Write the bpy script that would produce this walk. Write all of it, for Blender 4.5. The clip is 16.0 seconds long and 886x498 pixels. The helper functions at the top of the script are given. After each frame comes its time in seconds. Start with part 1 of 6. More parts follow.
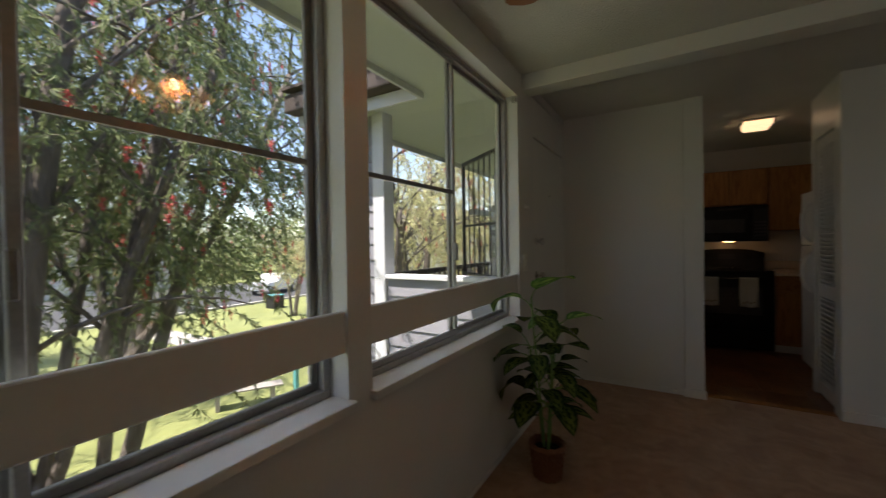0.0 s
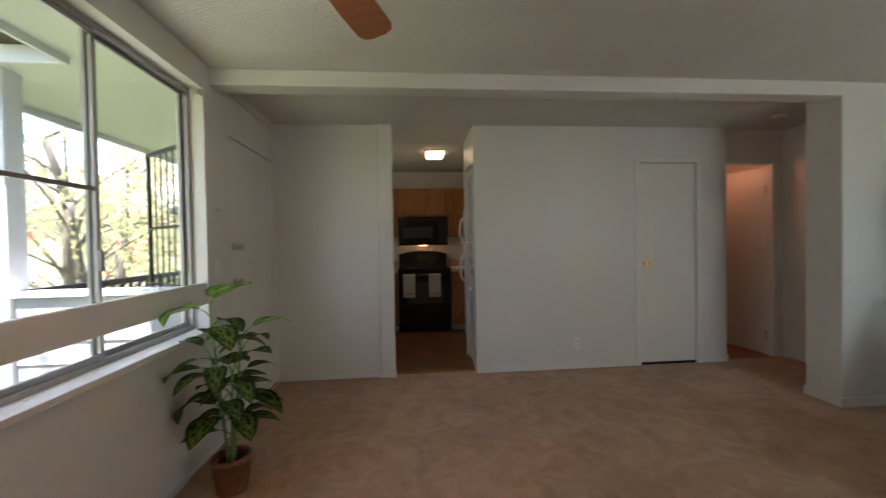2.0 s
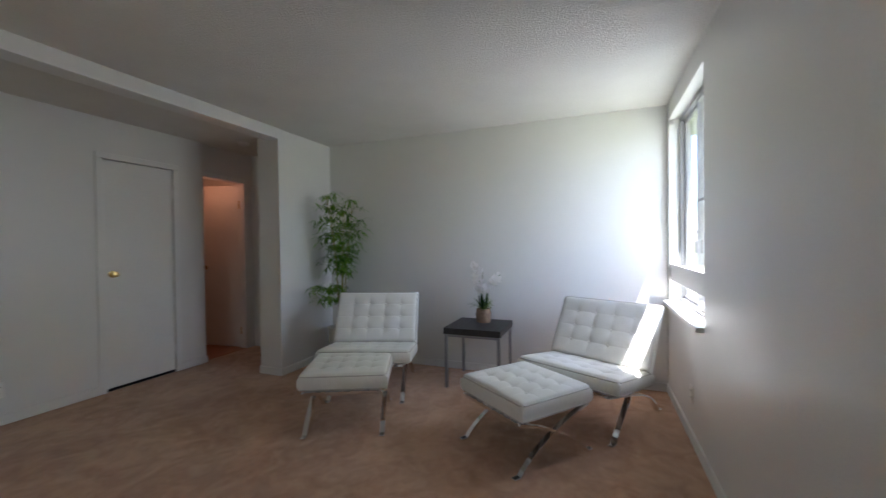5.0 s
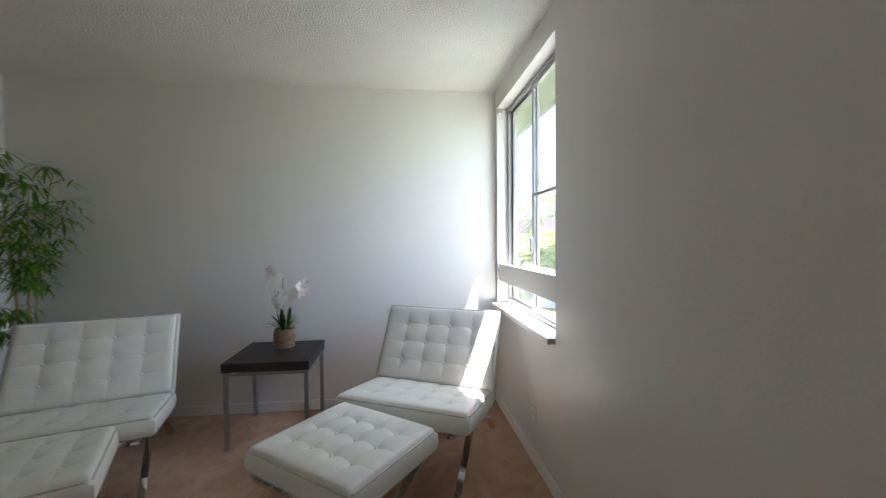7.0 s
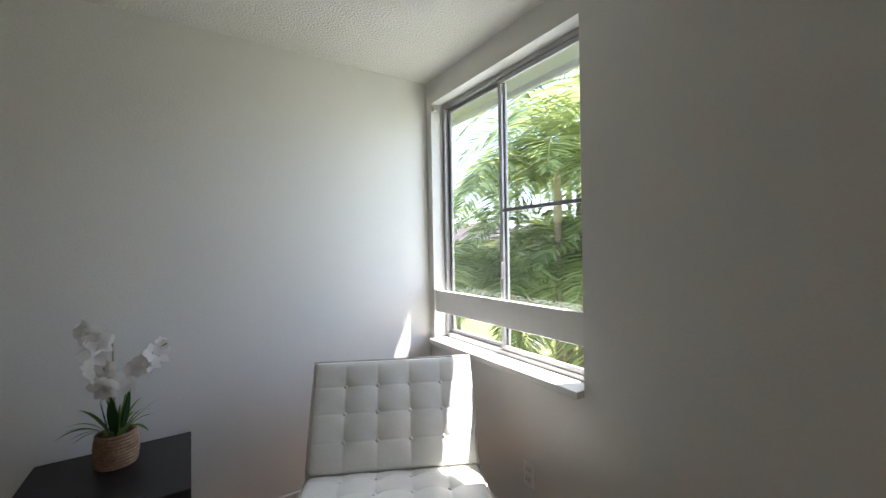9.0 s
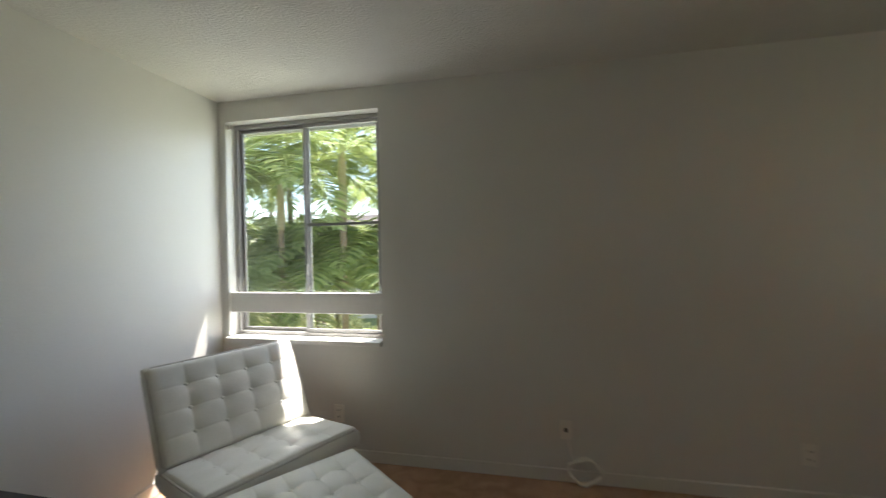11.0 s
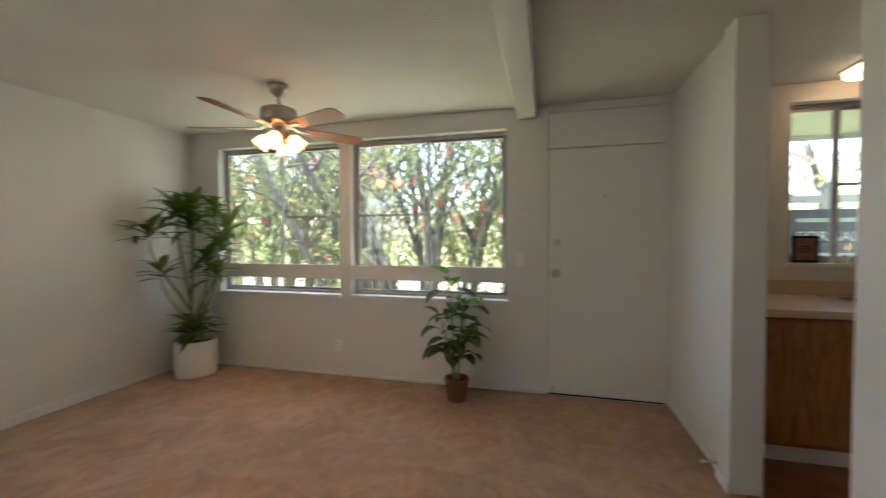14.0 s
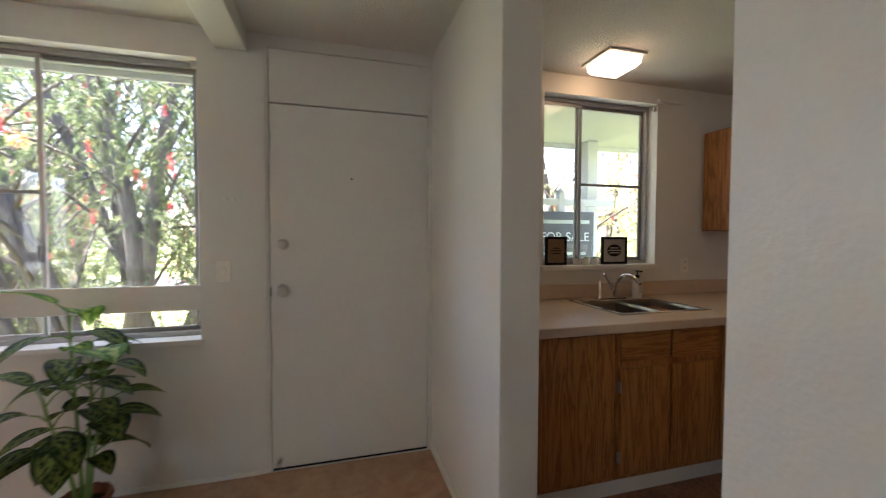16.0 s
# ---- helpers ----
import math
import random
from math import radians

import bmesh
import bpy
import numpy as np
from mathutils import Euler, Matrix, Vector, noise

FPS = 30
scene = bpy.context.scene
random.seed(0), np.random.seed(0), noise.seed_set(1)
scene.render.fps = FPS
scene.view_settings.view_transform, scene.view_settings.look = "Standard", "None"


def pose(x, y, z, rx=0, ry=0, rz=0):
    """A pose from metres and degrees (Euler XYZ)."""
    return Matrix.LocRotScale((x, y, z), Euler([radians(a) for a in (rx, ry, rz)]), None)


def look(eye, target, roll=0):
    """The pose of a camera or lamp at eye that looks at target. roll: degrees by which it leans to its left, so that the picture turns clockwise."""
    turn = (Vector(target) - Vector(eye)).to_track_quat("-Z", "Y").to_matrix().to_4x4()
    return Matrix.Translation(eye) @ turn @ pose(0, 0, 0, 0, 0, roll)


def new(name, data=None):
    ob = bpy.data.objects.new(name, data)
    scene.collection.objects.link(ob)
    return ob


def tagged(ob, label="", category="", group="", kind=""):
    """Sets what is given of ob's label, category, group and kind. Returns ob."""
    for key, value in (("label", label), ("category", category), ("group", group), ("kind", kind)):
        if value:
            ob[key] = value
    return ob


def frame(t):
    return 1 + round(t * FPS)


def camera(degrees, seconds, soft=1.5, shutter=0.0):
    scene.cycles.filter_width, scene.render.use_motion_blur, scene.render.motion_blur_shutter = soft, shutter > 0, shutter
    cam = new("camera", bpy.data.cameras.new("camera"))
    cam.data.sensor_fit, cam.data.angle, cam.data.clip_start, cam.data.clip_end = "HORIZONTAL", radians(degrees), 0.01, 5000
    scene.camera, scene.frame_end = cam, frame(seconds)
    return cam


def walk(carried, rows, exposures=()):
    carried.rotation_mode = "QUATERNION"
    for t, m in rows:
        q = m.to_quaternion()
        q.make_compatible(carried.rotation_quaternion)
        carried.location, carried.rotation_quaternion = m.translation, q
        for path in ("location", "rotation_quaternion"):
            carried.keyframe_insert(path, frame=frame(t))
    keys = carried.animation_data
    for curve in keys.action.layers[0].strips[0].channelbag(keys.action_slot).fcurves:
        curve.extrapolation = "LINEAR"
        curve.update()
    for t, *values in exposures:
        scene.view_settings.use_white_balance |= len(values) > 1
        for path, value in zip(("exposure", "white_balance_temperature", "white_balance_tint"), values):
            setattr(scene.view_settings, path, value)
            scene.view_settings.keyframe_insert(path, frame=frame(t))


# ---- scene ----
cam = camera(97.4, 16.0, soft=1.2, shutter=0.4)
PATH = [
    (0, (1.173, 0.799, 1.266), (0.149, 2.517, 1.24), -0.9),
    (0.5, (1.295, 0.777, 1.272), (0.548, 2.632, 1.24), -0.9),
    (1, (1.379, 0.776, 1.283), (0.927, 2.724, 1.244), -0.9),
    (1.5, (1.443, 0.781, 1.284), (1.316, 2.776, 1.24), -0.9),
    (2, (1.515, 0.767, 1.278), (1.691, 2.759, 1.244), -1.0),
    (2.5, (1.579, 0.746, 1.305), (2.133, 2.667, 1.263), -0.9),
    (3, (1.632, 0.709, 1.301), (2.562, 2.479, 1.263), -0.8),
    (3.5, (1.675, 0.653, 1.302), (2.916, 2.221, 1.264), -0.9),
    (4, (1.705, 0.598, 1.291), (3.197, 1.929, 1.257), -0.8),
    (4.5, (1.732, 0.552, 1.277), (3.431, 1.607, 1.248), -0.6),
    (5, (1.768, 0.51, 1.266), (3.629, 1.243, 1.24), -0.7),
    (5.2, (1.818, 0.5, 1.266), (3.723, 1.107, 1.232), -0.9),
    (7.5, (2.744, 0.802, 1.259), (4.702, 0.398, 1.228), -0.4),
    (8, (2.983, 0.917, 1.284), (4.892, 0.319, 1.266), -0.7),
    (10.5, (3.5, 1.991, 1.401), (4.346, 0.179, 1.396), -0.9),
    (11, (3.421, 2.293, 1.375), (3.828, 0.335, 1.361), -1.1),
    (11.5, (3.392, 2.563, 1.379), (3.21, 0.572, 1.33), -1.2),
    (12, (3.423, 2.818, 1.38), (2.719, 0.947, 1.321), -1.1),
    (12.5, (3.509, 3.065, 1.366), (2.435, 1.378, 1.307), -0.9),
    (13, (3.63, 3.256, 1.354), (2.213, 1.846, 1.299), -0.5),
    (13.5, (3.669, 3.439, 1.319), (1.952, 2.414, 1.272), -0.4),
    (14, (3.629, 3.566, 1.31), (1.693, 3.064, 1.255), -0.2),
    (14.5, (3.461, 3.663, 1.323), (1.462, 3.659, 1.258), -0.1),
    (15, (3.188, 3.757, 1.313), (1.202, 3.99, 1.257), -0.1),
    (15.5, (2.881, 3.839, 1.315), (0.914, 4.198, 1.256), 0.1),
    (16, (2.591, 3.938, 1.32), (0.667, 4.478, 1.254), 0.2),
]
EXPOSURE = [(0.0, 1.35, 6700, 17), (0.5, 1.9, 6550, 17), (1.0, 2.2, 6450, 17), (1.5, 2.3, 6300, 17), (2.0, 3.15, 6200, 18), (2.5, 3.85, 6050, 17), (3.0, 4.1, 5950, 16), (3.5, 3.95, 5850, 15), (4.0, 3.6, 5800, 17), (4.5, 3.2, 5750, 18), (5.0, 2.95, 5700, 20),
            (7.5, 2.7, 6000, 18), (8.0, 2.55, 6000, 18), (10.5, 2.15, 6400, 15), (11.0, 2.1, 6500, 13), (12.0, 2.65, 6700, 15), (12.5, 3.05, 6600, 15), (13.5, 3.55, 6300, 16), (14.5, 3.45, 6250, 18), (16.0, 3.6, 6200, 22)]
walk(cam, [(t, look(eye, target, roll)) for t, eye, target, roll in PATH], EXPOSURE)

# ---- world, sun and lamps ----
SUN_TO = Vector((0.42, 1.0, -2.2)).normalized()      # the way the sunlight travels
SUN_ELEV = math.asin(-SUN_TO.z)
world = bpy.data.worlds.new("world")
scene.world = world
world.use_nodes = True
wn = world.node_tree.nodes
sky = wn.new("ShaderNodeTexSky")
sky.sky_type = "NISHITA"
sky.sun_disc = False
sky.sun_elevation = SUN_ELEV
sky.sun_rotation = math.atan2(-SUN_TO.x, -SUN_TO.y)
world.node_tree.links.new(sky.outputs[0], wn["Background"].inputs[0])
wn["Background"].inputs[1].default_value = 0.15
sun = new("sun", bpy.data.lights.new("sun", "SUN"))
sun.data.energy, sun.data.angle, sun.data.color = 5.0, radians(0.5), (1.0, 0.95, 0.86)
sun.matrix_world = look((0, 0, 30), Vector((0, 0, 30)) + SUN_TO)


def lamp(name, place, watts, colour, size):
    ob = new(name, bpy.data.lights.new(name, "POINT"))
    ob.data.energy, ob.data.color, ob.data.shadow_soft_size = watts, colour, size
    ob.location = place
    return ob


lamp("hood_lamp_glow", (1.74, 6.66, 1.20), 0.04, (1.0, 0.55, 0.22), 0.03)
lamp("hall_room_glow", (4.98, 4.90, 2.0), 0.26, (1.0, 0.38, 0.18), 0.10)


def window_daylight(name, place, target, width, height, watts):
    """The sky's light in a window's opening."""
    ob = new(name, bpy.data.lights.new(name, "AREA"))
    ob.data.shape, ob.data.size, ob.data.size_y = "RECTANGLE", width, height
    ob.data.energy, ob.data.color = watts, (0.92, 0.97, 1.0)
    ob.matrix_world = look(place, target)
    return ob


window_daylight("daylight_west", (0.135, 1.02, 1.50), (1.135, 1.02, 1.50), 1.38, 1.40, 0.50)
window_daylight("daylight_porch", (0.135, 2.56, 1.50), (1.135, 2.56, 1.50), 1.36, 1.40, 0.42)
window_daylight("daylight_south", (4.87, -0.200, 1.52), (4.87, 0.80, 1.52), 1.08, 1.42, 2.0)
window_daylight("daylight_kitchen", (0.135, 5.72, 1.70), (1.135, 5.72, 1.70), 0.86, 1.10, 0.15)


# ---- materials ----
def nodes_of(name):
    m = bpy.data.materials.new(name)
    m.use_nodes = True
    t = m.node_tree
    return m, t, t.nodes["Principled BSDF"]


def surface(name, low, high, rough=0.5, metal=0.0, scale=4.0, fine=60.0, bump=0.1, depth=0.002, stretch=(1, 1, 1), vary=0.0, spec=0.5, sheen=0.0, rough_var=0.08):
    """A two-scale surface: broad stains between two colours, fine grain on top, and a relief."""
    m, t, b = nodes_of(name)
    n, l = t.nodes, t.links
    co = n.new("ShaderNodeTexCoord")
    mp = n.new("ShaderNodeMapping")
    mp.inputs["Scale"].default_value = stretch
    l.new(co.outputs["Object"], mp.inputs[0])
    broad, grain = n.new("ShaderNodeTexNoise"), n.new("ShaderNodeTexNoise")
    broad.inputs["Scale"].default_value, broad.inputs["Detail"].default_value, broad.inputs["Roughness"].default_value = scale, 7, 0.62
    grain.inputs["Scale"].default_value, grain.inputs["Detail"].default_value = fine, 4
    for k in (broad, grain):
        l.new(mp.outputs[0], k.inputs["Vector"])
    add = n.new("ShaderNodeMath")
    add.operation = "MULTIPLY_ADD"
    add.inputs[1].default_value = 0.45
    l.new(grain.outputs[0], add.inputs[0])
    half = n.new("ShaderNodeMath")
    half.operation = "MULTIPLY"
    half.inputs[1].default_value = 0.55
    l.new(broad.outputs[0], half.inputs[0])
    l.new(half.outputs[0], add.inputs[2])
    ramp = n.new("ShaderNodeValToRGB")
    ramp.color_ramp.elements[0].position, ramp.color_ramp.elements[1].position = 0.32, 0.68
    ramp.color_ramp.elements[0].color, ramp.color_ramp.elements[1].color = (*low, 1), (*high, 1)
    l.new(add.outputs[0], ramp.inputs[0])
    last = ramp.outputs[0]
    if vary:
        info, hsv, mr = n.new("ShaderNodeObjectInfo"), n.new("ShaderNodeHueSaturation"), n.new("ShaderNodeMapRange")
        mr.inputs[3].default_value, mr.inputs[4].default_value = 1 - vary, 1 + vary
        l.new(info.outputs["Random"], mr.inputs[0])
        l.new(mr.outputs[0], hsv.inputs["Value"])
        l.new(last, hsv.inputs["Color"])
        last = hsv.outputs[0]
    l.new(last, b.inputs["Base Color"])
    rr = n.new("ShaderNodeMapRange")
    rr.inputs[3].default_value, rr.inputs[4].default_value = max(0.02, rough - rough_var), min(1, rough + rough_var)
    l.new(broad.outputs[0], rr.inputs[0])
    l.new(rr.outputs[0], b.inputs["Roughness"])
    b.inputs["Metallic"].default_value = metal
    b.inputs["Specular IOR Level"].default_value = spec
    b.inputs["Sheen Weight"].default_value = sheen
    if bump:
        bn = n.new("ShaderNodeBump")
        bn.inputs["Strength"].default_value, bn.inputs["Distance"].default_value = bump, depth
        l.new(grain.outputs[0], bn.inputs["Height"])
        l.new(bn.outputs[0], b.inputs["Normal"])
    return m


def plain(name, colour, rough=0.5, metal=0.0, spec=0.5):
    m, t, b = nodes_of(name)
    b.inputs["Base Color"].default_value = (*colour, 1)
    b.inputs["Roughness"].default_value, b.inputs["Metallic"].default_value = rough, metal
    b.inputs["Specular IOR Level"].default_value = spec
    return m


def glowing(name, colour, strength):
    m, t, b = nodes_of(name)
    b.inputs["Base Color"].default_value = (*colour, 1)
    b.inputs["Emission Color"].default_value = (*colour, 1)
    b.inputs["Emission Strength"].default_value = strength
    return m


def clear_glass(name, tint=(0.97, 0.98, 0.975)):
    m, t, b = nodes_of(name)
    n, l = t.nodes, t.links
    n.remove(b)
    see, gloss, face, mix = n.new("ShaderNodeBsdfTransparent"), n.new("ShaderNodeBsdfGlossy"), n.new("ShaderNodeLayerWeight"), n.new("ShaderNodeMixShader")
    power, mr = n.new("ShaderNodeMath"), n.new("ShaderNodeMapRange")
    power.operation = "POWER"
    power.inputs[1].default_value = 5.0
    mr.inputs[3].default_value, mr.inputs[4].default_value = 0.045, 1.0
    face.inputs[0].default_value = 0.5
    l.new(face.outputs["Facing"], power.inputs[0])
    l.new(power.outputs[0], mr.inputs[0])
    see.inputs[0].default_value = (*tint, 1)
    gloss.inputs["Roughness"].default_value = 0.01
    l.new(mr.outputs[0], mix.inputs[0])
    l.new(see.outputs[0], mix.inputs[1])
    l.new(gloss.outputs[0], mix.inputs[2])
    l.new(mix.outputs[0], n["Material Output"].inputs[0])
    return m


def leafy(name, low, high, scale=30.0, streak=None):
    """Leaf: random shade per leaf, some light through it."""
    m, t, b = nodes_of(name)
    n, l = t.nodes, t.links
    geo, ramp = n.new("ShaderNodeNewGeometry"), n.new("ShaderNodeValToRGB")
    ramp.color_ramp.elements[0].color, ramp.color_ramp.elements[1].color = (*low, 1), (*high, 1)
    l.new(geo.outputs["Random Per Island"], ramp.inputs[0])
    last = ramp.outputs[0]
    if streak:
        co, no, r2, mx = n.new("ShaderNodeTexCoord"), n.new("ShaderNodeTexNoise"), n.new("ShaderNodeValToRGB"), n.new("ShaderNodeMixRGB")
        no.inputs["Scale"].default_value, no.inputs["Detail"].default_value = scale, 3
        r2.color_ramp.elements[0].position, r2.color_ramp.elements[1].position = 0.42, 0.56
        l.new(co.outputs["UV"], no.inputs["Vector"])
        l.new(no.outputs[0], r2.inputs[0])
        mx.inputs[2].default_value = (*streak, 1)
        sep, band = n.new("ShaderNodeSeparateXYZ"), n.new("ShaderNodeValToRGB")
        l.new(co.outputs["UV"], sep.inputs[0])
        for p, v in ((0.05, 0.0), (0.28, 1.0), (0.72, 1.0), (0.95, 0.0)):
            e = band.color_ramp.elements.new(p)
            e.color = (v, v, v, 1)
        l.new(sep.outputs[0], band.inputs[0])
        mul = n.new("ShaderNodeMath")
        mul.operation = "MULTIPLY"
        l.new(r2.outputs[0], mul.inputs[0])
        l.new(band.outputs[0], mul.inputs[1])
        l.new(last, mx.inputs[1])
        l.new(mul.outputs[0], mx.inputs[0])
        last = mx.outputs[0]
    l.new(last, b.inputs["Base Color"])
    b.inputs["Roughness"].default_value = 0.6
    b.inputs["Specular IOR Level"].default_value = 0.3
    tr, mix = n.new("ShaderNodeBsdfTranslucent"), n.new("ShaderNodeMixShader")
    l.new(last, tr.inputs[0])
    mix.inputs[0].default_value = 0.42
    l.new(b.outputs[0], mix.inputs[1])
    l.new(tr.outputs[0], mix.inputs[2])
    l.new(mix.outputs[0], n["Material Output"].inputs[0])
    return m


def carpet(name, dark, light):
    """Cut pile: trodden patches, brushed streaks and a fine tufted grain."""
    m, t, b = nodes_of(name)
    n, l = t.nodes, t.links
    co = n.new("ShaderNodeTexCoord")
    total = None
    for scale, detail, warp, share in ((1.7, 2, 0.6, 0.30), (5.5, 4, 1.4, 0.42), (26.0, 3, 0.4, 0.18), (190.0, 2, 0.0, 0.10)):
        k = n.new("ShaderNodeTexNoise")
        k.inputs["Scale"].default_value, k.inputs["Detail"].default_value, k.inputs["Distortion"].default_value = scale, detail, warp
        l.new(co.outputs["Object"], k.inputs["Vector"])
        add = n.new("ShaderNodeMath")
        add.operation = "MULTIPLY_ADD"
        add.inputs[1].default_value = share
        l.new(k.outputs[0], add.inputs[0])
        if total:
            l.new(total, add.inputs[2])
        else:
            add.inputs[2].default_value = 0.0
        total, tuft = add.outputs[0], k
    ramp = n.new("ShaderNodeValToRGB")
    ramp.color_ramp.elements[0].position, ramp.color_ramp.elements[1].position = 0.40, 0.60
    ramp.color_ramp.elements[0].color, ramp.color_ramp.elements[1].color = (*dark, 1), (*light, 1)
    l.new(total, ramp.inputs[0])
    l.new(ramp.outputs[0], b.inputs["Base Color"])
    b.inputs["Roughness"].default_value, b.inputs["Specular IOR Level"].default_value, b.inputs["Sheen Weight"].default_value = 0.95, 0.1, 0.25
    bn, bw = n.new("ShaderNodeBump"), n.new("ShaderNodeBump")
    bw.inputs["Strength"].default_value, bw.inputs["Distance"].default_value = 0.35, 0.008
    bn.inputs["Strength"].default_value, bn.inputs["Distance"].default_value = 0.8, 0.006
    l.new(total, bw.inputs["Height"])
    l.new(tuft.outputs[0], bn.inputs["Height"])
    l.new(bw.outputs[0], bn.inputs["Normal"])
    l.new(bn.outputs[0], b.inputs["Normal"])
    return m


def oak(name, dark, light, along):
    """Veneer: cathedral bands drawn out along one axis, with fine dark pores."""
    m, t, b = nodes_of(name)
    n, l = t.nodes, t.links
    co, info, shift = n.new("ShaderNodeTexCoord"), n.new("ShaderNodeObjectInfo"), n.new("ShaderNodeVectorMath")
    far = n.new("ShaderNodeMath")
    far.operation = "MULTIPLY"
    far.inputs[1].default_value = 9.0
    l.new(info.outputs["Random"], far.inputs[0])
    l.new(co.outputs["Object"], shift.inputs[0])
    l.new(far.outputs[0], shift.inputs[1])
    mp = n.new("ShaderNodeMapping")
    mp.inputs["Scale"].default_value = [1.2 if a == along else 13.0 for a in "xyz"]
    l.new(shift.outputs[0], mp.inputs[0])
    band, pore = n.new("ShaderNodeTexNoise"), n.new("ShaderNodeTexNoise")
    band.inputs["Scale"].default_value, band.inputs["Detail"].default_value, band.inputs["Distortion"].default_value = 1.0, 3, 0.5
    pore.inputs["Scale"].default_value, pore.inputs["Detail"].default_value = 22.0, 4
    rings = n.new("ShaderNodeMath")
    rings.operation = "PINGPONG"
    rings.inputs[1].default_value = 0.07
    for k in (band, pore):
        l.new(mp.outputs[0], k.inputs["Vector"])
    l.new(band.outputs[0], rings.inputs[0])
    mix = n.new("ShaderNodeMath")
    mix.operation = "MULTIPLY_ADD"
    mix.inputs[1].default_value = 7.0
    l.new(rings.outputs[0], mix.inputs[0])
    l.new(pore.outputs[0], mix.inputs[2])
    ramp = n.new("ShaderNodeValToRGB")
    ramp.color_ramp.elements[0].position, ramp.color_ramp.elements[1].position = 0.42, 0.92
    ramp.color_ramp.elements[0].color, ramp.color_ramp.elements[1].color = (*dark, 1), (*light, 1)
    l.new(mix.outputs[0], ramp.inputs[0])
    l.new(ramp.outputs[0], b.inputs["Base Color"])
    b.inputs["Roughness"].default_value = 0.38
    bn = n.new("ShaderNodeBump")
    bn.inputs["Strength"].default_value, bn.inputs["Distance"].default_value = 0.15, 0.002
    l.new(pore.outputs[0], bn.inputs["Height"])
    l.new(bn.outputs[0], b.inputs["Normal"])
    return m


M_WALL = surface("wall_paint", (0.70, 0.69, 0.65), (0.75, 0.74, 0.70), 0.34, scale=1.5, fine=105, bump=0.30, depth=0.003)
M_TRIM = surface("trim_paint", (0.73, 0.72, 0.68), (0.78, 0.77, 0.73), 0.38, scale=3, fine=40, bump=0.06)
M_CEIL = surface("popcorn_ceiling", (0.68, 0.66, 0.61), (0.78, 0.76, 0.71), 0.9, scale=2, fine=90, bump=0.85, depth=0.012)
M_CARPET = carpet("carpet_pile", (0.395, 0.231, 0.133), (0.575, 0.357, 0.220))
M_VINYL = surface("vinyl_floor", (0.055, 0.022, 0.011), (0.34, 0.150, 0.068), 0.30, scale=5, fine=40, bump=0.1, vary=0.18)
M_GROUT = plain("vinyl_joint", (0.07, 0.04, 0.03), 0.7)
M_OAK = oak("oak_veneer", (0.20, 0.073, 0.018), (0.42, 0.185, 0.052), "z")
M_OAK_H = oak("oak_rail", (0.20, 0.073, 0.018), (0.40, 0.175, 0.05), "y")
M_COUNTER = surface("laminate", (0.52, 0.40, 0.29), (0.60, 0.47, 0.35), 0.3, scale=30, fine=180, bump=0.03)
M_STEEL = surface("brushed_steel", (0.55, 0.53, 0.50), (0.68, 0.66, 0.63), 0.28, 1.0, scale=3, fine=90, bump=0.05)
M_SINK = surface("sink_steel", (0.24, 0.22, 0.20), (0.36, 0.34, 0.31), 0.30, 1.0, scale=3, fine=90, bump=0.05)
M_CHROME = plain("chrome", (0.80, 0.80, 0.80), 0.08, 1.0)
M_NICKEL = surface("satin_nickel", (0.42, 0.37, 0.31), (0.52, 0.47, 0.40), 0.3, 1.0, scale=4, fine=60, bump=0.03)
M_BRASS = plain("brass", (0.78, 0.55, 0.22), 0.2, 1.0)
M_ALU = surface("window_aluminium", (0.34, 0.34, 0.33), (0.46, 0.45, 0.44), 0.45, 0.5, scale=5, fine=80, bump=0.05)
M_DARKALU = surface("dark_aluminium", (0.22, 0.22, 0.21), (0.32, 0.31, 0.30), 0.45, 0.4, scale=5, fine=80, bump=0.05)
M_GLASS = clear_glass("window_glass")
M_LEATHER = surface("white_leather", (0.70, 0.70, 0.64), (0.80, 0.80, 0.74), 0.42, scale=6, fine=170, bump=0.18, depth=0.002)
# piping darker than the leather: the shadow line along cushion edges is painted in
M_PIPING_SHADED = surface("piping_with_edge_shadow", (0.46, 0.44, 0.40), (0.60, 0.58, 0.53), 0.45, scale=9, fine=150, bump=0.1)
M_STRAP = surface("strap_leather", (0.10, 0.09, 0.08), (0.55, 0.55, 0.5), 0.5, scale=9, fine=90, bump=0.1)
M_ESPRESSO = surface("espresso_wood", (0.008, 0.007, 0.007), (0.020, 0.016, 0.015), 0.42, scale=4, fine=40, bump=0.1, stretch=(1, 9, 9))
M_TABLEG = surface("grey_metal", (0.30, 0.30, 0.31), (0.40, 0.40, 0.41), 0.35, 0.85, scale=5, fine=80, bump=0.04)
M_BLACK = surface("black_enamel", (0.008, 0.008, 0.009), (0.016, 0.016, 0.017), 0.16, scale=5, fine=90, bump=0.03, spec=0.22)
M_BLACKGLASS = plain("black_glass", (0.02, 0.02, 0.022), 0.05)
M_GREYGLASS = surface("oven_glass", (0.035, 0.035, 0.04), (0.06, 0.06, 0.065), 0.12, scale=3, fine=60, bump=0.0, spec=0.3)
M_APPLIANCE = surface("white_appliance", (0.74, 0.73, 0.69), (0.80, 0.79, 0.75), 0.3, scale=4, fine=120, bump=0.1)
M_TOWEL = surface("towel_cloth", (0.78, 0.76, 0.71), (0.88, 0.86, 0.81), 0.95, scale=9, fine=220, bump=0.5, depth=0.003, spec=0.1)
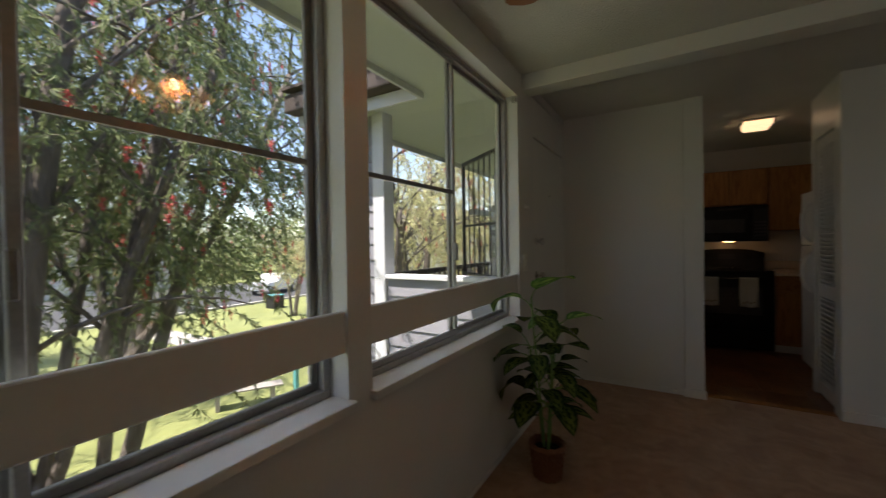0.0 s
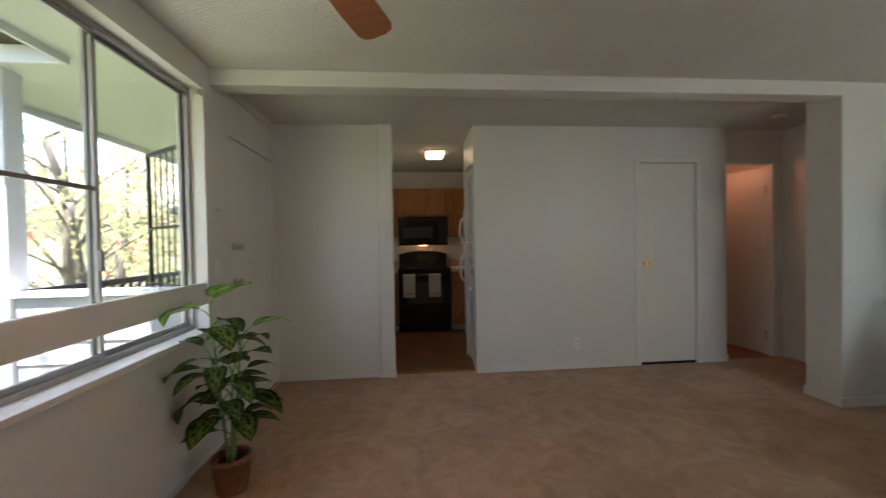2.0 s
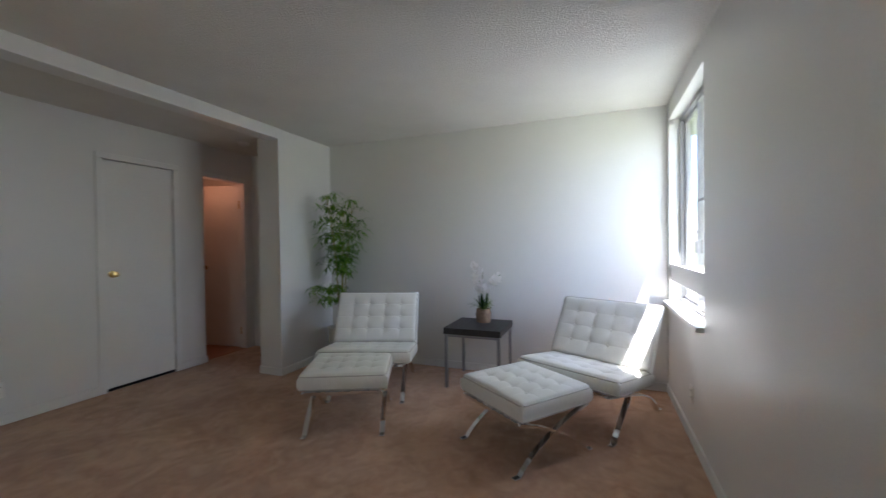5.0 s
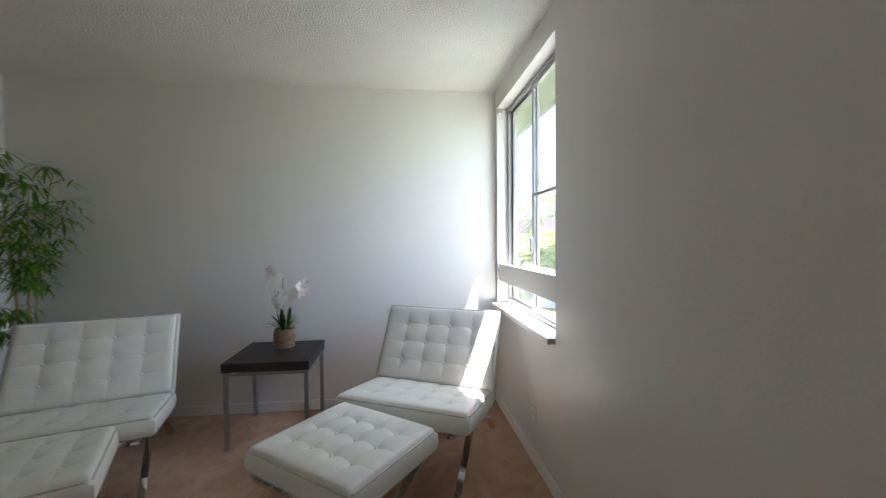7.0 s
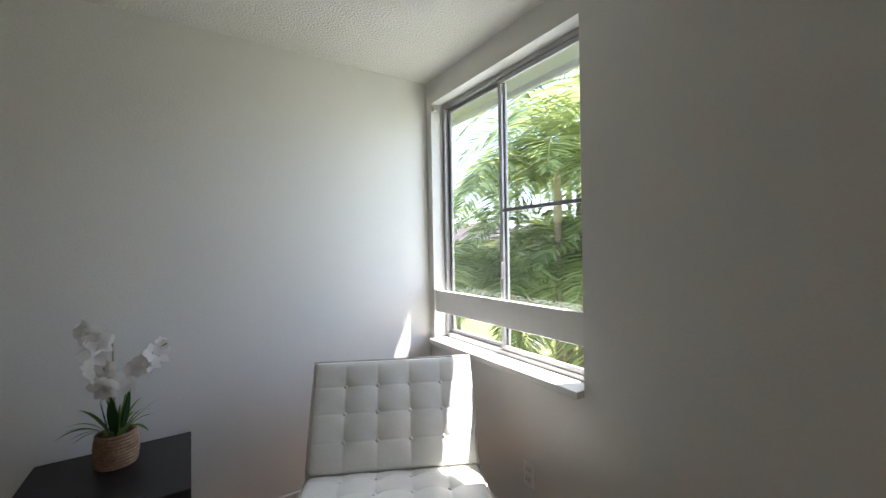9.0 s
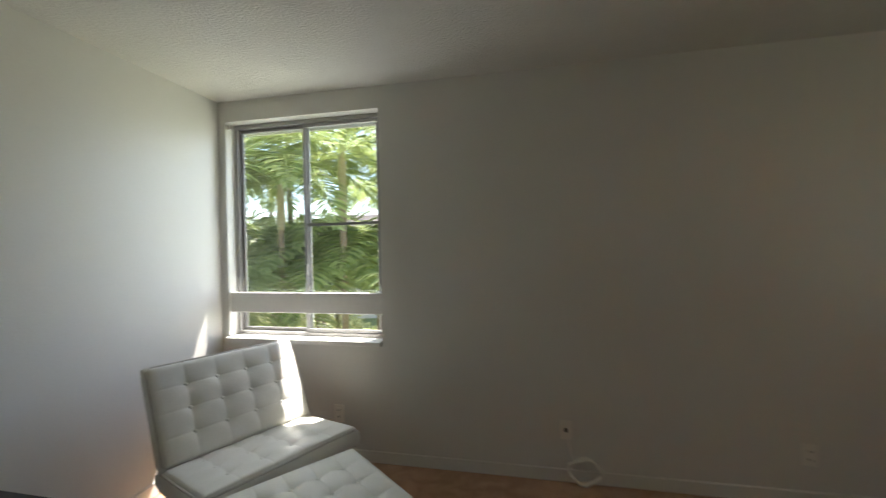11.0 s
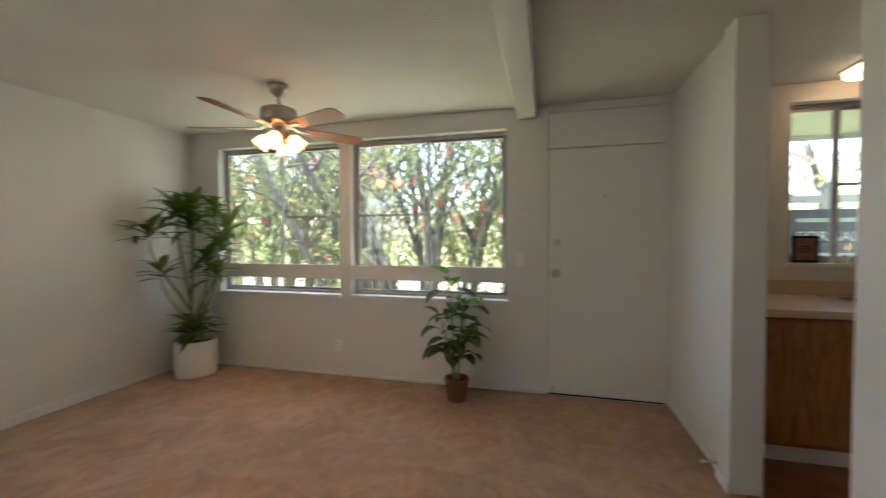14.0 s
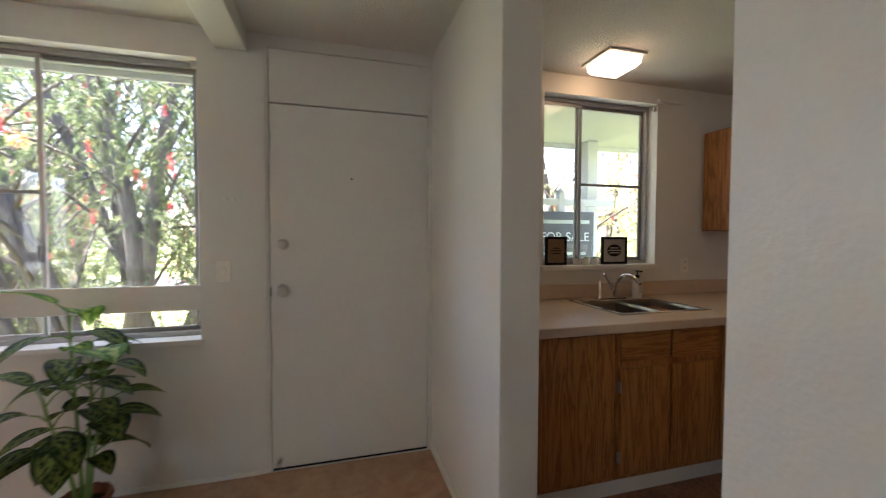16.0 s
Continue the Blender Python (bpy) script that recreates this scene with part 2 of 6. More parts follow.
M_EMBROIDERY = surface("embroidery", (0.30, 0.20, 0.12), (0.45, 0.34, 0.22), 0.9, scale=40, fine=150, bump=0.3)
M_CERAMIC = surface("white_ceramic", (0.72, 0.70, 0.66), (0.80, 0.78, 0.74), 0.3, scale=3, fine=50, bump=0.04)
M_GREYPOT = surface("grey_pot", (0.50, 0.48, 0.45), (0.60, 0.58, 0.55), 0.5, scale=4, fine=50, bump=0.08)
M_WICKER = surface("wicker", (0.19, 0.068, 0.028), (0.36, 0.145, 0.065), 0.55, scale=12, fine=80, bump=0.4)
M_SEAGRASS = surface("seagrass", (0.13, 0.075, 0.04), (0.34, 0.22, 0.13), 0.8, scale=18, fine=120, bump=0.5)
M_SOIL = surface("potting_soil", (0.02, 0.014, 0.010), (0.06, 0.04, 0.028), 0.95, scale=20, fine=90, bump=0.8, depth=0.01)
M_STEM = surface("green_stem", (0.10, 0.19, 0.05), (0.20, 0.32, 0.09), 0.5, scale=12, fine=70, bump=0.1)
M_PALESTEM = surface("pale_stem", (0.13, 0.27, 0.06), (0.24, 0.42, 0.11), 0.5, scale=12, fine=70, bump=0.1)
M_CANE = surface("pale_cane", (0.30, 0.25, 0.15), (0.45, 0.40, 0.25), 0.6, scale=12, fine=70, bump=0.3)
M_BAMBOO = surface("bamboo_cane", (0.24, 0.22, 0.06), (0.40, 0.36, 0.13), 0.45, scale=10, fine=60, bump=0.15)
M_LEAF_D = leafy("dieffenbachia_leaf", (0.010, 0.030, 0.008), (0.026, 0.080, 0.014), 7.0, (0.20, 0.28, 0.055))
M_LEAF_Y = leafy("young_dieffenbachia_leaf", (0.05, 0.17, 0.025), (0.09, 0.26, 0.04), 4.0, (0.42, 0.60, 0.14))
M_LEAF_C = leafy("dracaena_leaf", (0.050, 0.100, 0.018), (0.22, 0.31, 0.060))
M_LEAF_B = leafy("bamboo_leaf", (0.05, 0.15, 0.015), (0.26, 0.46, 0.06))
M_PETAL = leafy("orchid_petal", (0.84, 0.81, 0.78), (0.92, 0.90, 0.87))
M_FANWOOD = surface("fan_blade_wood", (0.33, 0.135, 0.06), (0.46, 0.20, 0.09), 0.35, scale=3, fine=24, bump=0.05, stretch=(1, 8, 1))
M_SHADE = glowing("frosted_shade", (1.0, 0.50, 0.18), 0.50)
M_BULB = glowing("fan_bulb", (1.0, 0.66, 0.34), 9.0)
M_KLIGHT = glowing("light_diffuser", (1.0, 0.68, 0.38), 0.56)
# near-black fill that paints the shade in door gaps
M_GAPSHADE = plain("gap_shade_black", (0.01, 0.01, 0.01), 0.9)
M_PLATE = surface("plastic_plate", (0.80, 0.78, 0.72), (0.86, 0.84, 0.78), 0.4, scale=8, fine=60, bump=0.02)
M_SOCKET = plain("socket_slot", (0.05, 0.05, 0.05), 0.6)
M_CABLE = surface("ivory_cable", (0.76, 0.74, 0.68), (0.83, 0.81, 0.75), 0.5, scale=9, fine=60, bump=0.05)
M_ORANGEWOOD = surface("orange_floor", (0.32, 0.12, 0.05), (0.46, 0.19, 0.08), 0.35, scale=3, fine=30, bump=0.05, stretch=(1, 6, 1))


# ---- mesh helpers ----
def box(bm, x0, x1, y0, y1, z0, z1, bevel=0.0, seg=1):
    m = Matrix.Translation(((x0 + x1) / 2, (y0 + y1) / 2, (z0 + z1) / 2)) @ Matrix.Diagonal((abs(x1 - x0), abs(y1 - y0), abs(z1 - z0), 1))
    made = bmesh.ops.create_cube(bm, size=1, matrix=m)
    if bevel:
        edges = {e for v in made["verts"] for e in v.link_edges}
        bmesh.ops.bevel(bm, geom=list(edges), offset=bevel, segments=seg, affect="EDGES", profile=0.6)
    return bm


def boxes(*rows, bevel=0.0, seg=1):
    bm = bmesh.new()
    for r in rows:
        box(bm, *r, bevel=bevel, seg=seg)
    return bm


def lathe(profile, n=24, m=None, bm=None):
    """Turns (radius, height) pairs round z."""
    bm = bm or bmesh.new()
    m = m or Matrix()
    rings = []
    for r, z in profile:
        if r < 1e-5:
            rings.append([bm.verts.new(m @ Vector((0, 0, z)))])
        else:
            rings.append([bm.verts.new(m @ Vector((r * math.cos(2 * math.pi * i / n), r * math.sin(2 * math.pi * i / n), z))) for i in range(n)])
    for a, b in zip(rings, rings[1:]):
        for i in range(n):
            j = (i + 1) % n
            if len(a) == 1 and len(b) == 1:
                continue
            if len(a) == 1:
                bm.faces.new((a[0], b[j], b[i]))
            elif len(b) == 1:
                bm.faces.new((a[i], a[j], b[0]))
            else:
                bm.faces.new((a[i], a[j], b[j], b[i]))
    return bm


def tube(points, radius, n=8, bm=None, taper=None, flat=1.0):
    """A round bar along points; taper: end radius; flat squeezes it across."""
    bm = bm or bmesh.new()
    pts = [Vector(p) for p in points]
    rings, side = [], None
    for i, p in enumerate(pts):
        d = (pts[min(i + 1, len(pts) - 1)] - pts[max(i - 1, 0)]).normalized()
        if side is None:
            side = d.orthogonal().normalized()
        side = (side - d * side.dot(d)).normalized()
        up = d.cross(side)
        r = radius if taper is None else radius + (taper - radius) * i / (len(pts) - 1)
        rings.append([bm.verts.new(p + side * r * math.cos(2 * math.pi * k / n) + up * r * flat * math.sin(2 * math.pi * k / n)) for k in range(n)])
    for a, b in zip(rings, rings[1:]):
        for k in range(n):
            bm.faces.new((a[k], a[(k + 1) % n], b[(k + 1) % n], b[k]))
    bm.faces.new(rings[0][::-1])
    bm.faces.new(rings[-1])
    return bm


def strip(points, width_dir, width, thick, bm=None):
    """A flat bar that follows points: width across width_dir, thick in the bend."""
    bm = bm or bmesh.new()
    pts, w = [Vector(p) for p in points], Vector(width_dir).normalized()
    rings = []
    for i, p in enumerate(pts):
        d = (pts[min(i + 1, len(pts) - 1)] - pts[max(i - 1, 0)]).normalized()
        u = d.cross(w).normalized()
        rings.append([bm.verts.new(p + w * a * width / 2 + u * b * thick / 2) for a, b in ((-1, -1), (1, -1), (1, 1), (-1, 1))])
    for a, b in zip(rings, rings[1:]):
        for k in range(4):
            bm.faces.new((a[k], a[(k + 1) % 4], b[(k + 1) % 4], b[k]))
    bm.faces.new(rings[0][::-1])
    bm.faces.new(rings[-1])
    return bm


def finish(name, bm, material, smooth=False):
    bmesh.ops.recalc_face_normals(bm, faces=bm.faces)
    me = bpy.data.meshes.new(name)
    bm.to_mesh(me)
    bm.free()
    me.materials.append(material)
    if smooth:
        me.shade_smooth()
        me.set_sharp_from_angle(angle=radians(40))
    return me


def part(name, bm, material, parent, label="", smooth=False, kind=""):
    ob = new(name, finish(name, bm, material, smooth))
    ob.parent = parent
    return tagged(ob, label, kind=kind)


def piece(name, bm, material, label="", category="", kind="", group="", smooth=False):
    return tagged(new(name, finish(name, bm, material, smooth)), label, category, group, kind)


def thing(name, label, category, place=(0, 0, 0), turn=0.0, group="", kind=""):
    ob = new(name)
    ob.empty_display_size = 0.05
    ob.matrix_basis = pose(*place, 0, 0, turn)
    return tagged(ob, label, category, group, kind)


def holed_wall(name, x0, x1, y0, y1, z0, z1, holes, material=None, label=""):
    """A wall slab, long in x or y, with openings (a0, a1, z0, z1) through it."""
    along_x = (x1 - x0) > (y1 - y0)
    a0, a1 = (x0, x1) if along_x else (y0, y1)
    cuts_a = sorted({a0, a1, *[h[0] for h in holes], *[h[1] for h in holes]})
    cuts_z = sorted({z0, z1, *[h[2] for h in holes], *[h[3] for h in holes]})
    cuts_a, cuts_z = [a for a in cuts_a if a0 <= a <= a1], [z for z in cuts_z if z0 <= z <= z1]

    def solid(i, k):
        if not (0 <= i < len(cuts_a) - 1 and 0 <= k < len(cuts_z) - 1):
            return False
        a, z = (cuts_a[i] + cuts_a[i + 1]) / 2, (cuts_z[k] + cuts_z[k + 1]) / 2
        return not any(h[0] < a < h[1] and h[2] < z < h[3] for h in holes)

    bm = bmesh.new()
    near, far = (y0, y1) if along_x else (x0, x1)

    def vert(a, d, z):
        return bm.verts.new((a, d, z) if along_x else (d, a, z))

    def quad(*c):
        bm.faces.new([vert(*v) for v in c])

    for i in range(len(cuts_a) - 1):
        for k in range(len(cuts_z) - 1):
            if not solid(i, k):
                continue
            p, q, r, s = cuts_a[i], cuts_a[i + 1], cuts_z[k], cuts_z[k + 1]
            for d in (near, far):
                quad((p, d, r), (q, d, r), (q, d, s), (p, d, s))
            if not solid(i - 1, k):
                quad((p, near, r), (p, far, r), (p, far, s), (p, near, s))
            if not solid(i + 1, k):
                quad((q, near, r), (q, far, r), (q, far, s), (q, near, s))
            if not solid(i, k - 1):
                quad((p, near, r), (q, near, r), (q, far, r), (p, far, r))
            if not solid(i, k + 1):
                quad((p, near, s), (q, near, s), (q, far, s), (p, far, s))
    bmesh.ops.remove_doubles(bm, verts=bm.verts, dist=1e-5)
    return piece(name, bm, material or M_WALL, label, "wall", "structure")


# ---- the flat: shell ----
CEIL, XW, XE, YS, YN = 2.40, 0.29, 5.485, -0.047, 4.495
KN, KE = 6.93, 2.95                        # kitchen's far wall and its east wall
WT = 0.16                                  # outer walls
W1, W2 = (0.305, 1.690, 0.775, 2.235), (1.800, 3.262, 0.775, 2.235)
ENTRY = (3.585, 4.505, 0.0, 2.335)
KWIN = (5.27, 6.18, 1.12, 2.27)
SWIN = (4.312, 5.43, 0.775, 2.26)
holed_wall("wall_west", XW - WT, XW, YS - WT, KN + WT, -0.12, CEIL + 0.1, [W1, W2, ENTRY, KWIN], label="off-white painted outer wall with wide windows and entry door")
holed_wall("wall_south", XW, XE + WT, YS - WT, YS, -0.12, CEIL + 0.1, [SWIN], label="off-white painted wall with one corner window")
holed_wall("wall_east", XE, XE + WT, YS, 6.2, -0.12, CEIL + 0.1, [], label="off-white painted wall behind the white chairs")
holed_wall("wall_stub", 4.70, XE, 3.365, 3.63, 0, CEIL, [], label="short off-white wall stub with rounded paint corner")
holed_wall("wall_entry", XW, 1.235, 4.515, 4.625, 0, CEIL, [], label="off-white partition beside the entry door")
piece("wall_post", boxes((1.235, 1.37, 4.484, 4.636, 0, CEIL), bevel=0.006, seg=2), M_WALL, "off-white post at the end of the entry partition", "post", "structure")
CLOSET, HALLDOOR = (3.79, 4.485, 0.0, 2.09), (4.80, 5.355, 0.0, 2.05)
holed_wall("wall_north", 2.155, 4.77, YN, YN + 0.11, 0, CEIL, [CLOSET], label="off-white painted partition with closet door")
holed_wall("wall_hall", 4.77, XE, 4.567, 4.67, 0, CEIL, [HALLDOOR], label="off-white hall wall with inner doorway")
LOUVRE = (4.64, 5.08, 0.0, 2.06)
holed_wall("wall_closet_side", 2.155, 2.255, YN + 0.11, 5.16, 0, CEIL, [LOUVRE], label="off-white closet side wall with louvred door")
holed_wall("wall_kitchen_north", XW, KE + 0.1, KN, KN + 0.12, -0.12, CEIL + 0.1, [], label="warm off-white kitchen wall")
holed_wall("wall_kitchen_east", KE, KE + 0.1, 5.16, KN, -0.12, CEIL, [], label="off-white kitchen side wall")
holed_wall("wall_closet_back", 2.255, 4.45, 5.06, 5.16, -0.12, CEIL, [], label="plain wall behind the closet")
holed_wall("wall_room_west", 4.35, 4.45, 4.605, 5.06, -0.12, CEIL, [], label="plain wall of the inner room")
holed_wall("wall_room_north", 4.35, XE, 6.1, 6.2, -0.12, CEIL, [], label="plain wall of the inner room")
holed_wall("wall_room_side", 4.35, 4.45, 5.16, 6.1, -0.12, CEIL, [], label="plain wall of the inner room")
piece("ceiling", boxes((XW, XE, YS, KN, CEIL, CEIL + 0.12)), M_CEIL, "textured off-white popcorn ceiling", "ceiling", "structure")
piece("ceiling_beam", boxes((XW, 4.70, 3.345, 3.50, 2.295, CEIL - 0.001), bevel=0.008, seg=2), M_WALL, "painted off-white ceiling beam", "beam", "structure")
piece("floor", boxes((XW, XE, YS, 4.567, -0.12, 0.0)), M_CARPET, "beige cut-pile carpet with footprints and wear", "floor", "structure")
piece("floor_kitchen_base", boxes((XW, KE, 4.60, KN, -0.12, -0.002)), M_GROUT, "dark joints under the kitchen tiles", "floor", "structure")
piece("floor_room", boxes((4.45, XE, 4.57, 6.1, -0.115, 0.004)), M_ORANGEWOOD, "orange-brown wooden floor of the inner room", "floor", "structure")

# baseboards
for n, rows in (("south", (XW, XE, YS, YS + 0.012, 0, 0.075)), ("east", (XE - 0.012, XE, YS + 0.012, 3.365, 0, 0.075)), ("stub", (4.70, XE - 0.012, 3.353, 3.365, 0, 0.075)),
                ("stub_end", (4.688, 4.70, 3.353, 3.642, 0, 0.075)),
                ("north", (2.155, 3.79, YN - 0.012, YN, 0, 0.075)), ("north_end", (4.485, 4.782, YN - 0.012, YN, 0, 0.075)), ("hall", (5.40, XE, 4.555, 4.567, 0, 0.075)),
                ("post", (1.225, 1.382, 4.474, 4.484, 0, 0.07)), ("entry", (XW, 1.225, 4.505, 4.515, 0, 0.05)), ("west", (XW, XW + 0.010, YS + 0.012, 3.55, 0, 0.03))):
    piece("baseboard_" + n, boxes(rows, bevel=0.004), M_TRIM, "low off-white painted baseboard", "baseboard", "structure")


# ---- windows: sliding aluminium sashes, a wooden guard rail across, a painted sill ----
def window(name, axis, plane, out, a0, a1, z0, z1, mull, rail, bar_side, lip, bar_z=1.60):
    """axis 'y': in the west wall; 'x': in the south wall. out: +1 or -1 way to the outside. bar_side: which sash has the cross bar."""
    root = thing(name, "sliding aluminium window with painted sill and wooden guard rail", "window", kind="structure")

    def b(p, q, d0, d1, r, s):
        lo, hi = sorted((plane + out * d0, plane + out * d1))
        return (lo, hi, p, q, r, s) if axis == "y" else (p, q, lo, hi, r, s)

    f = 0.028
    part("window_frame", boxes(b(a0, a0 + f, 0.08, 0.13, z0 + f, z1 - f), b(a1 - f, a1, 0.08, 0.13, z0 + f, z1 - f), b(a0, a1, 0.08, 0.13, z0, z0 + f), b(a0, a1, 0.08, 0.13, z1 - f, z1), bevel=0.003), M_ALU, root, "grey aluminium frame")
    for i, (p, q, d) in enumerate(((a0 + f, mull + 0.018, 0.088), (mull - 0.018, a1 - f, 0.108))):
        w = 0.024
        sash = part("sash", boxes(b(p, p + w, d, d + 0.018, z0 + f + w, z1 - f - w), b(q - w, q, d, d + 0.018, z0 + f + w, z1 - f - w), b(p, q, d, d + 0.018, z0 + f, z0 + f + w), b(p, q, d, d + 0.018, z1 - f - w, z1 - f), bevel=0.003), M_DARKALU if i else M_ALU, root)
        if i == bar_side:
            part("glazing_bar", boxes(b(p + w, q - w, d + 0.003, d + 0.015, bar_z - 0.009, bar_z + 0.009)), M_DARKALU, sash)
        pane = part("pane", boxes(b(p + w, q - w, d + 0.007, d + 0.011, z0 + f + w, z1 - f - w)), M_GLASS, sash, "clear window glass")
        pane.visible_shadow = False
    part("latch", boxes(b(mull - 0.009, mull + 0.009, 0.070, 0.088, 1.18, 1.27), bevel=0.004), M_DARKALU, root, "dark sash latch")
    if rail:
        part("guard_rail", boxes(b(a0 - 0.002, a1 + 0.002, 0.012, 0.036, rail[0], rail[1]), bevel=0.004), M_TRIM, root, "painted wooden guard board")
    part("window_sill", boxes(b(a0 - lip, a1 + lip, -0.030 if axis == "y" else -0.043, 0.079, z0 - 0.026, z0 + 0.004), bevel=0.005, seg=2), M_TRIM, root, "painted wooden sill")
    part("curtain_bracket", boxes(b(a1 - 0.03, a1 - 0.004, 0.004, 0.03, z1 - 0.05, z1 - 0.015), bevel=0.004), M_STEEL, root, "small curtain rod bracket")
    return root


window("window_1", "y", XW, -1, *W1, 0.99, (0.925, 1.058), 1, 0.012, 1.53)
window("window_2", "y", XW, -1, *W2, 2.545, (0.925, 1.058), 0, 0.012, 1.53)
window("window_3", "x", YS, -1, *SWIN, 4.88, (0.945, 1.082), 0, 0.0, 1.54)
window("window_4", "y", XW, -1, *KWIN, 5.60, None, 1, 0.02, 1.69)
# ---- doors ----
def knob(parent, name, place, axis, radius, material, label=""):
    """A round knob with rose on a door; axis: the way it sticks out."""
    m = Matrix.Translation(place) @ Vector(axis).to_track_quat("Z", "Y").to_matrix().to_4x4()
    prof = [(0, 0), (radius * 1.15, 0), (radius * 1.15, 0.006), (radius * 0.45, 0.010), (radius * 0.42, 0.028), (radius * 0.9, 0.036), (radius, 0.050), (radius * 0.85, 0.062), (0, 0.066)]
    return part(name, lathe(prof, 20, m), material, parent, label, smooth=True)


entry = thing("entry_door", "closed flat white entry door with satin knob and deadbolt", "door")
part("leaf", boxes((0.232, 0.276, 3.6008, 4.4905, 0.012, 2.040), bevel=0.003), M_TRIM, entry)
knob(entry, "deadbolt", (0.276, 3.668, 1.272), (1, 0, 0), 0.027, M_STEEL, "satin round deadbolt")
knob(entry, "door_knob", (0.276, 3.668, 1.017), (1, 0, 0), 0.030, M_STEEL, "satin round door knob")
knob(entry, "door_stop", (0.276, 3.64, 0.06), (1, 0, 0), 0.014, M_STEEL, "small door stop")
part("peephole", lathe([(0, 0), (0.007, 0), (0.006, 0.003), (0, 0.003)], 12, Matrix.Translation((0.276, 4.04, 1.647)) @ pose(0, 0, 0, 0, 90, 0)), M_DARKALU, entry, "small dark peephole")
for hz in (0.25, 1.05, 1.80):
    part("hinge", boxes((0.272, 0.284, 4.482, 4.500, hz - 0.045, hz + 0.045), bevel=0.003), M_TRIM, entry, "painted hinge")
part("latch_plate", boxes((0.270, 0.279, 3.596, 3.606, 0.985, 1.045)), M_STEEL, entry, "worn metal latch plate")
door1 = thing("door_1", "painted door frame with fixed panel above the entry door", "door frame", kind="structure")
part("side_jamb", boxes((0.14, 0.283, 3.545, 3.600, 0, 2.40), bevel=0.004), M_TRIM, door1)
part("side_jamb", boxes((0.14, 0.283, 4.494, 4.514, 0, 2.335), bevel=0.003), M_TRIM, door1)
part("top_panel", boxes((0.236, 0.281, 3.602, 4.492, 2.046, 2.333), bevel=0.003), M_TRIM, door1)
# black boxes added in the gaps, in place of their shade
part("gap", boxes((0.233, 0.274, 3.606, 4.488, 0.0005, 0.010)), M_GAPSHADE, door1, "black strip standing in for the shade under the door")
part("gap", boxes((0.18, 0.232, 3.600, 4.494, 0.0, 2.335)), M_GAPSHADE, door1, "black backing standing in for the shade round the door")

closet = thing("closet_door", "closed flat white closet door with brass knob", "door")
part("leaf", boxes((3.842, 4.434, 4.503, 4.540, 0.026, 2.040), bevel=0.003), M_TRIM, closet)
knob(closet, "door_knob", (3.900, 4.503, 1.033), (0, -1, 0), 0.027, M_BRASS, "polished brass knob")
for hz in (0.25, 1.80):
    part("hinge", boxes((4.430, 4.440, 4.496, 4.504, hz - 0.04, hz + 0.04)), M_TRIM, closet, "painted hinge")
door2 = thing("door_2", "painted closet door frame", "door frame", kind="structure")
part("casing", boxes((3.780, 3.836, 4.481, 4.560, 0, 2.046), (4.440, 4.496, 4.481, 4.560, 0, 2.046), (3.780, 4.496, 4.481, 4.560, 2.046, 2.100), bevel=0.004), M_TRIM, door2)
# closet door gaps: shade drawn as solid black boxes
part("gap", boxes((3.836, 4.440, 4.542, 4.560, 0.0, 2.046)), M_GAPSHADE, door2, "black backing standing in for the shade round the door")
part("gap", boxes((3.837, 4.439, 4.506, 4.540, 0.0005, 0.024)), M_GAPSHADE, door2, "black strip standing in for the shade under the door")

inner = thing("hall_door", "half-open flat white inner door lit by warm light", "door", (5.346, 4.64, 0), 97)
part("leaf", boxes((0.0, 0.575, -0.036, 0.0, 0.012, 2.03), bevel=0.003), M_TRIM, inner)
knob(inner, "door_knob", (0.52, 0.0, 1.0), (0, 1, 0), 0.026, M_BRASS, "brass knob")
for hz in (0.22, 1.78):
    part("hinge", boxes((-0.012, 0.0, -0.012, 0.006, hz - 0.045, hz + 0.045)), M_BRASS, inner, "brass hinge")
door3 = thing("door_3", "painted doorway casing of the hall", "door frame", kind="structure")
part("casing", boxes((5.348, 5.400, 4.553, 4.675, 0, 2.046), (4.774, 4.806, 4.553, 4.675, 0, 2.046), (4.774, 5.400, 4.553, 4.675, 2.046, 2.098), bevel=0.004), M_TRIM, door3)


# ---- wall plates, cable ----
def outlet(place, turn, label="ivory double wall socket"):
    root = thing("wall_outlet", label, "outlet", place, turn, "wall sockets")
    part("plate", boxes((-0.035, 0.035, -0.006, 0.0, -0.057, 0.057), bevel=0.003), M_PLATE, root)
    for z in (-0.022, 0.022):
        s = part("socket", boxes((-0.017, 0.017, -0.009, -0.006, z - 0.014, z + 0.014), bevel=0.003), M_PLATE, root)
        part("slot", boxes((-0.009, -0.006, -0.0095, -0.0085, z - 0.006, z + 0.006), (0.006, 0.009, -0.0095, -0.0085, z - 0.006, z + 0.006)), M_SOCKET, s, "dark slots")
    return root


outlet((3.167, YN, 0.254), 0)
outlet((4.619, YS, 0.300), 180)
outlet((1.998, YS, 0.262), 180)
outlet((XW, 1.658, 0.289), 90)
outlet((XW, 6.448, 1.113), 90)
phone = thing("cable_plate", "ivory wall plate with a coiled cable hanging below", "wall plate", (3.202, YS, 0.300), 180)
part("plate", boxes((-0.032, 0.032, -0.006, 0.0, -0.055, 0.055), bevel=0.003), M_PLATE, phone)
part("jack", boxes((-0.009, 0.009, -0.012, -0.006, -0.012, 0.012), bevel=0.002), M_SOCKET, phone, "dark jack")
